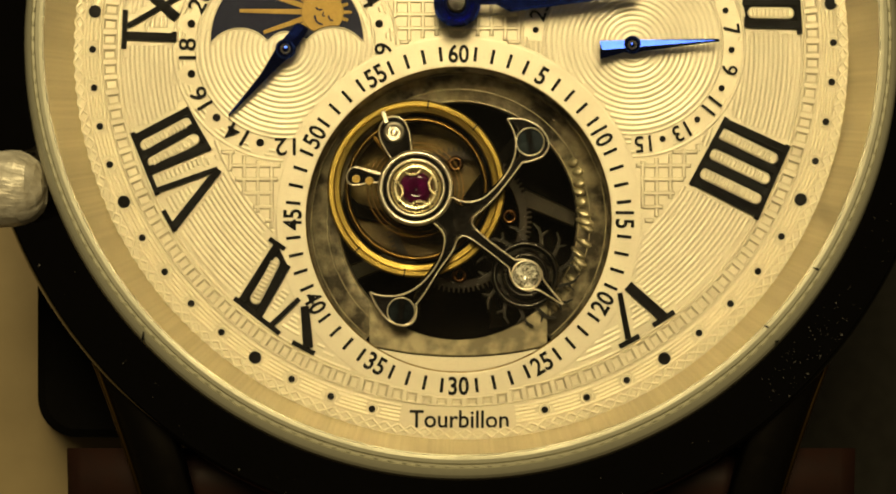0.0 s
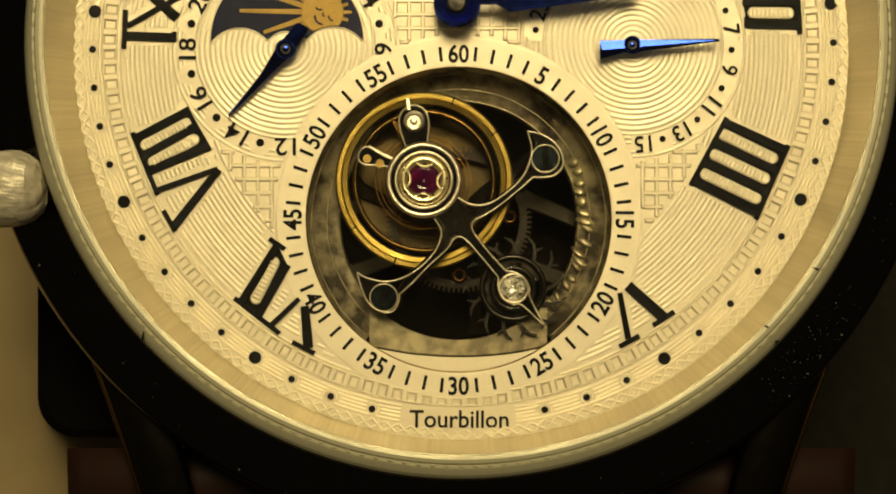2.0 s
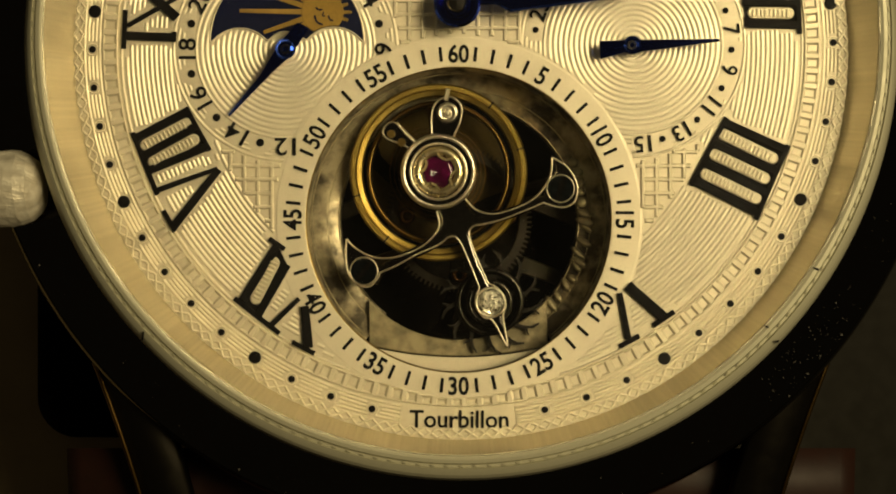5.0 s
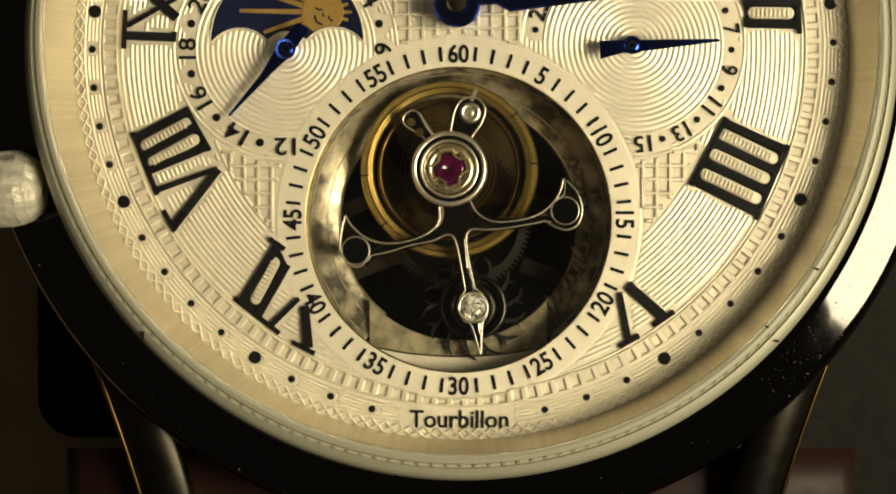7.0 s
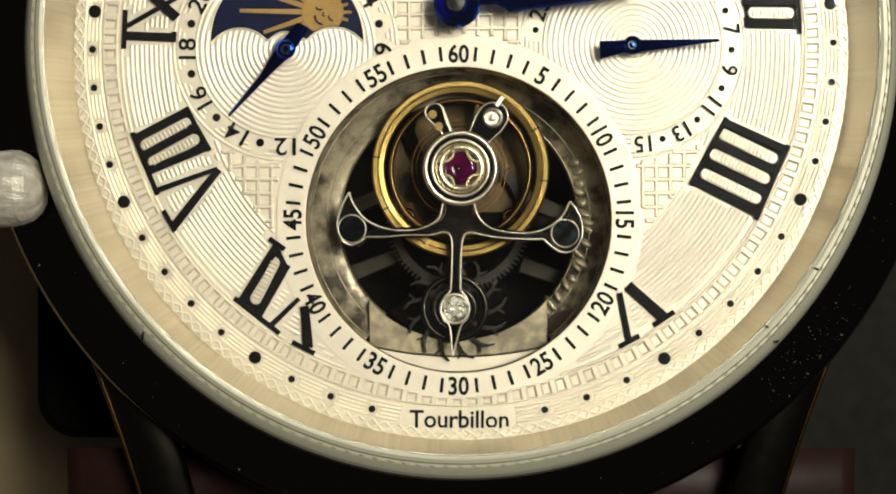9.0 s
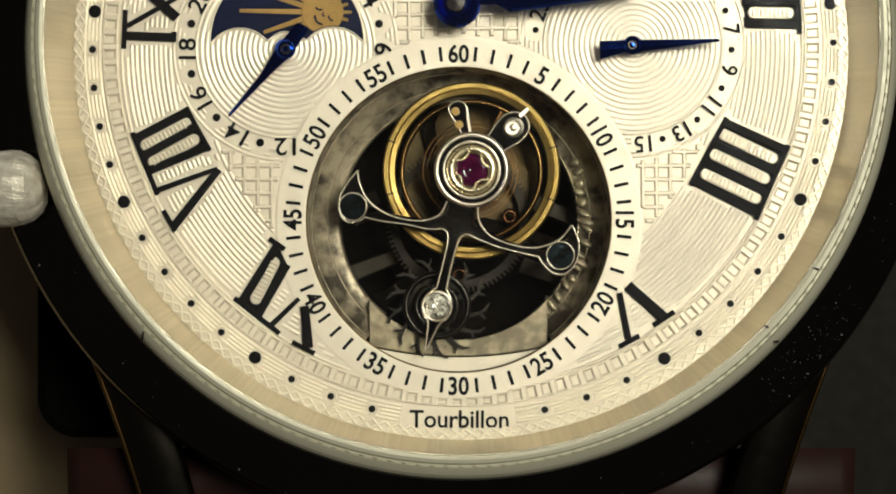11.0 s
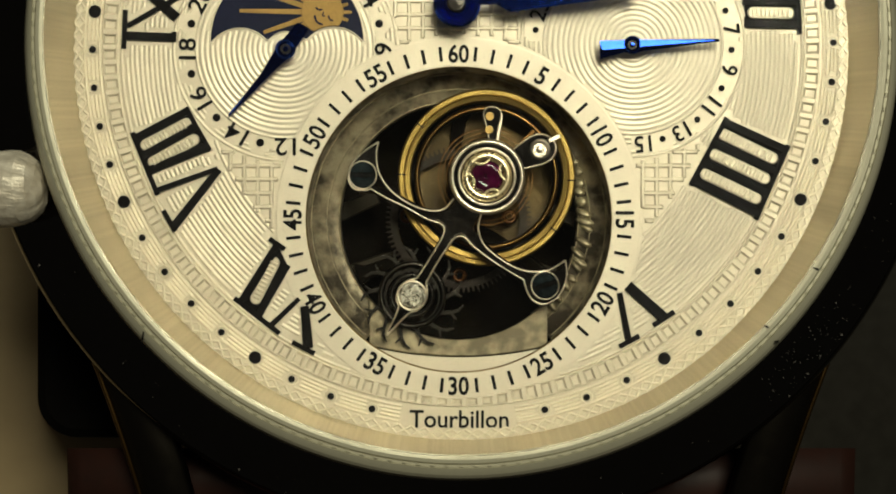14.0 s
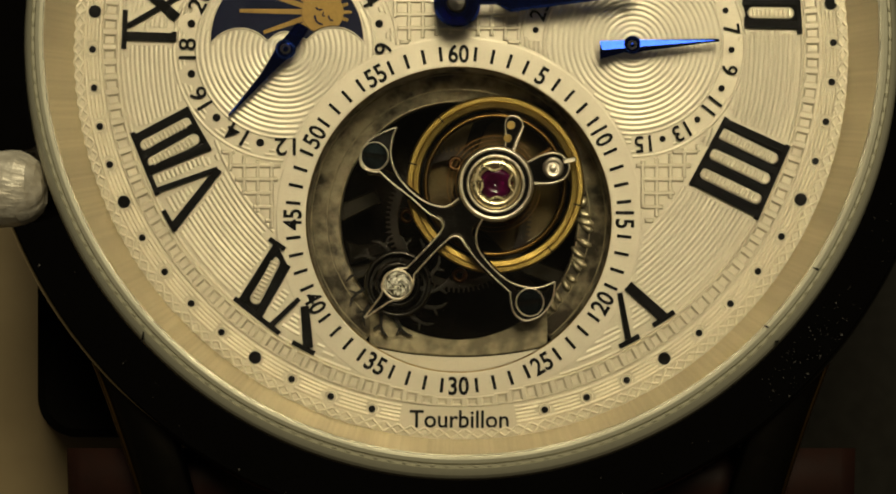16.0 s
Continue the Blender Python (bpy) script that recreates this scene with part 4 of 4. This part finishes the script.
    path = [polar(0, 0, 28 + 60 * t, 360 * 8 * t) for t in np.linspace(0, 1, 420)]
    for i in range(len(path) - 1):
        prism(bm, stroke(path[i], path[i + 1], 1.6), -26, -20, flat)
    part("hairspring", bm, DULL_GOLD, cage, "fine coiled hairspring", kind="stuff").location = flat(jx, jy, -36)
    # Added disc that stands for the amber blur within the balance ring.
    bm = bmesh.new()
    turned(bm, 0, 0, [(26, -4), (26, 4), (70, 3), (121, 4), (124, 0), (124, -4)], 64, flat, closed=True)
    part("amber_disc", bm, AMBER, cage, "added amber disc under the balance, reflections painted as blotches").location = flat(jx, jy, -136)
    return cage, bal, esc


movement()
cage, balance, escape = tourbillon()


# ---- the lamp that is carried round the watch ----
def lamp():
    stand = tagged(new("lamp_stand"), "black lamp stand with a small softbox on a sliding boom", "lamp")
    stand.location = POLE
    bm = bmesh.new()
    up = lambda x, y, h: Vector((x, y, h))
    turned(bm, 0, 0, [(0.0, -0.0012), (0.05, -0.0012), (0.05, 0.010), (0.02, 0.02), (0.008, 0.03), (0.008, 0.36 + DROP), (0.0, 0.36 + DROP)], 32, up)
    part("pole", bm, HOUSING, stand)
    bm = bmesh.new()
    bmesh.ops.create_uvsphere(bm, u_segments=20, v_segments=12, radius=0.018, matrix=Matrix.Translation((0, 0, 0.36 + DROP)))
    part("clamp", bm, HOUSING, stand, smooth=True)
    bm = bmesh.new()
    turned(bm, 0, 0, [(0.0, -0.001), (0.005, -0.001), (0.005, 0.42), (0.0, 0.42)], 16, up)
    boom = part("boom", bm, HOUSING, stand)
    bm = bmesh.new()
    box(bm, (-0.063, -0.063, 0.002), (0.063, 0.063, 0.03))
    head = part("softbox", bm, HOUSING, stand)
    bm = bmesh.new()
    bmesh.ops.create_grid(bm, x_segments=1, y_segments=1, size=0.055)
    part("diffuser", bm, LIGHT, head, "glowing white diffuser")
    return boom, head


POLE = Vector((0.20, 0.20, -DROP))
boom, softbox = lamp()
AIM = (0.0, 0.004, DIAL_Z)
LAMP_PATH = [(0.0, (0.0, 0.125, 0.27)), (1.5, (0.004, 0.125, 0.27)), (2.5, (0.02, 0.122, 0.27)), (3.5, (0.065, 0.115, 0.26)), (4.2, (0.12, 0.095, 0.245)), (5.3, (0.16, 0.03, 0.21)), (6.3, (0.175, -0.03, 0.18)),
             (7.0, (0.177, -0.03, 0.175)), (7.7, (0.177, -0.02, 0.178)), (8.2, (0.168, 0.0, 0.195)), (8.6, (0.142, 0.04, 0.235)), (9.0, (0.118, 0.065, 0.265)), (12.0, (0.11, 0.075, 0.28)), (13.0, (0.095, 0.085, 0.28)), (13.5, (0.083, 0.095, 0.28)), (14.0, (0.062, 0.11, 0.28)),
             (15.2, (0.04, 0.13, 0.262)), (16.0, (0.03, 0.14, 0.25))]


def motions():
    steps = [k * 0.25 for k in range(65)]
    centre = pt(AX, AY, 0)
    walk(cage, [(t, Matrix.Translation(centre) @ pose(0, 0, 0, 0, 0, -6.0 * (t - 9.0))) for t in steps])
    jx, jy = 806 - AX, 294 - AY
    beats = [k / 15 for k in range(241)]
    walk(balance, [(t, Matrix.Translation(flat(jx, jy, -40)) @ pose(0, 0, 0, 0, 0, 62 * math.sin(math.tau * 2.5 * t))) for t in beats])
    ex, ey = 798 - AX, 543 - AY
    walk(escape, [(t, Matrix.Translation(flat(ex, ey, -50)) @ pose(0, 0, 0, 0, 0, -54.0 * t)) for t in steps])
    back = Matrix.Translation(-POLE)
    walk(softbox, [(t, back @ look(p, AIM)) for t, p in LAMP_PATH])
    clamp = POLE + Vector((0, 0, 0.36 + DROP))
    walk(boom, [(t, back @ look(Vector(p) + Vector((0, 0, 0.02)), Vector(p) * 2 - clamp)) for t, p in LAMP_PATH])


motions()
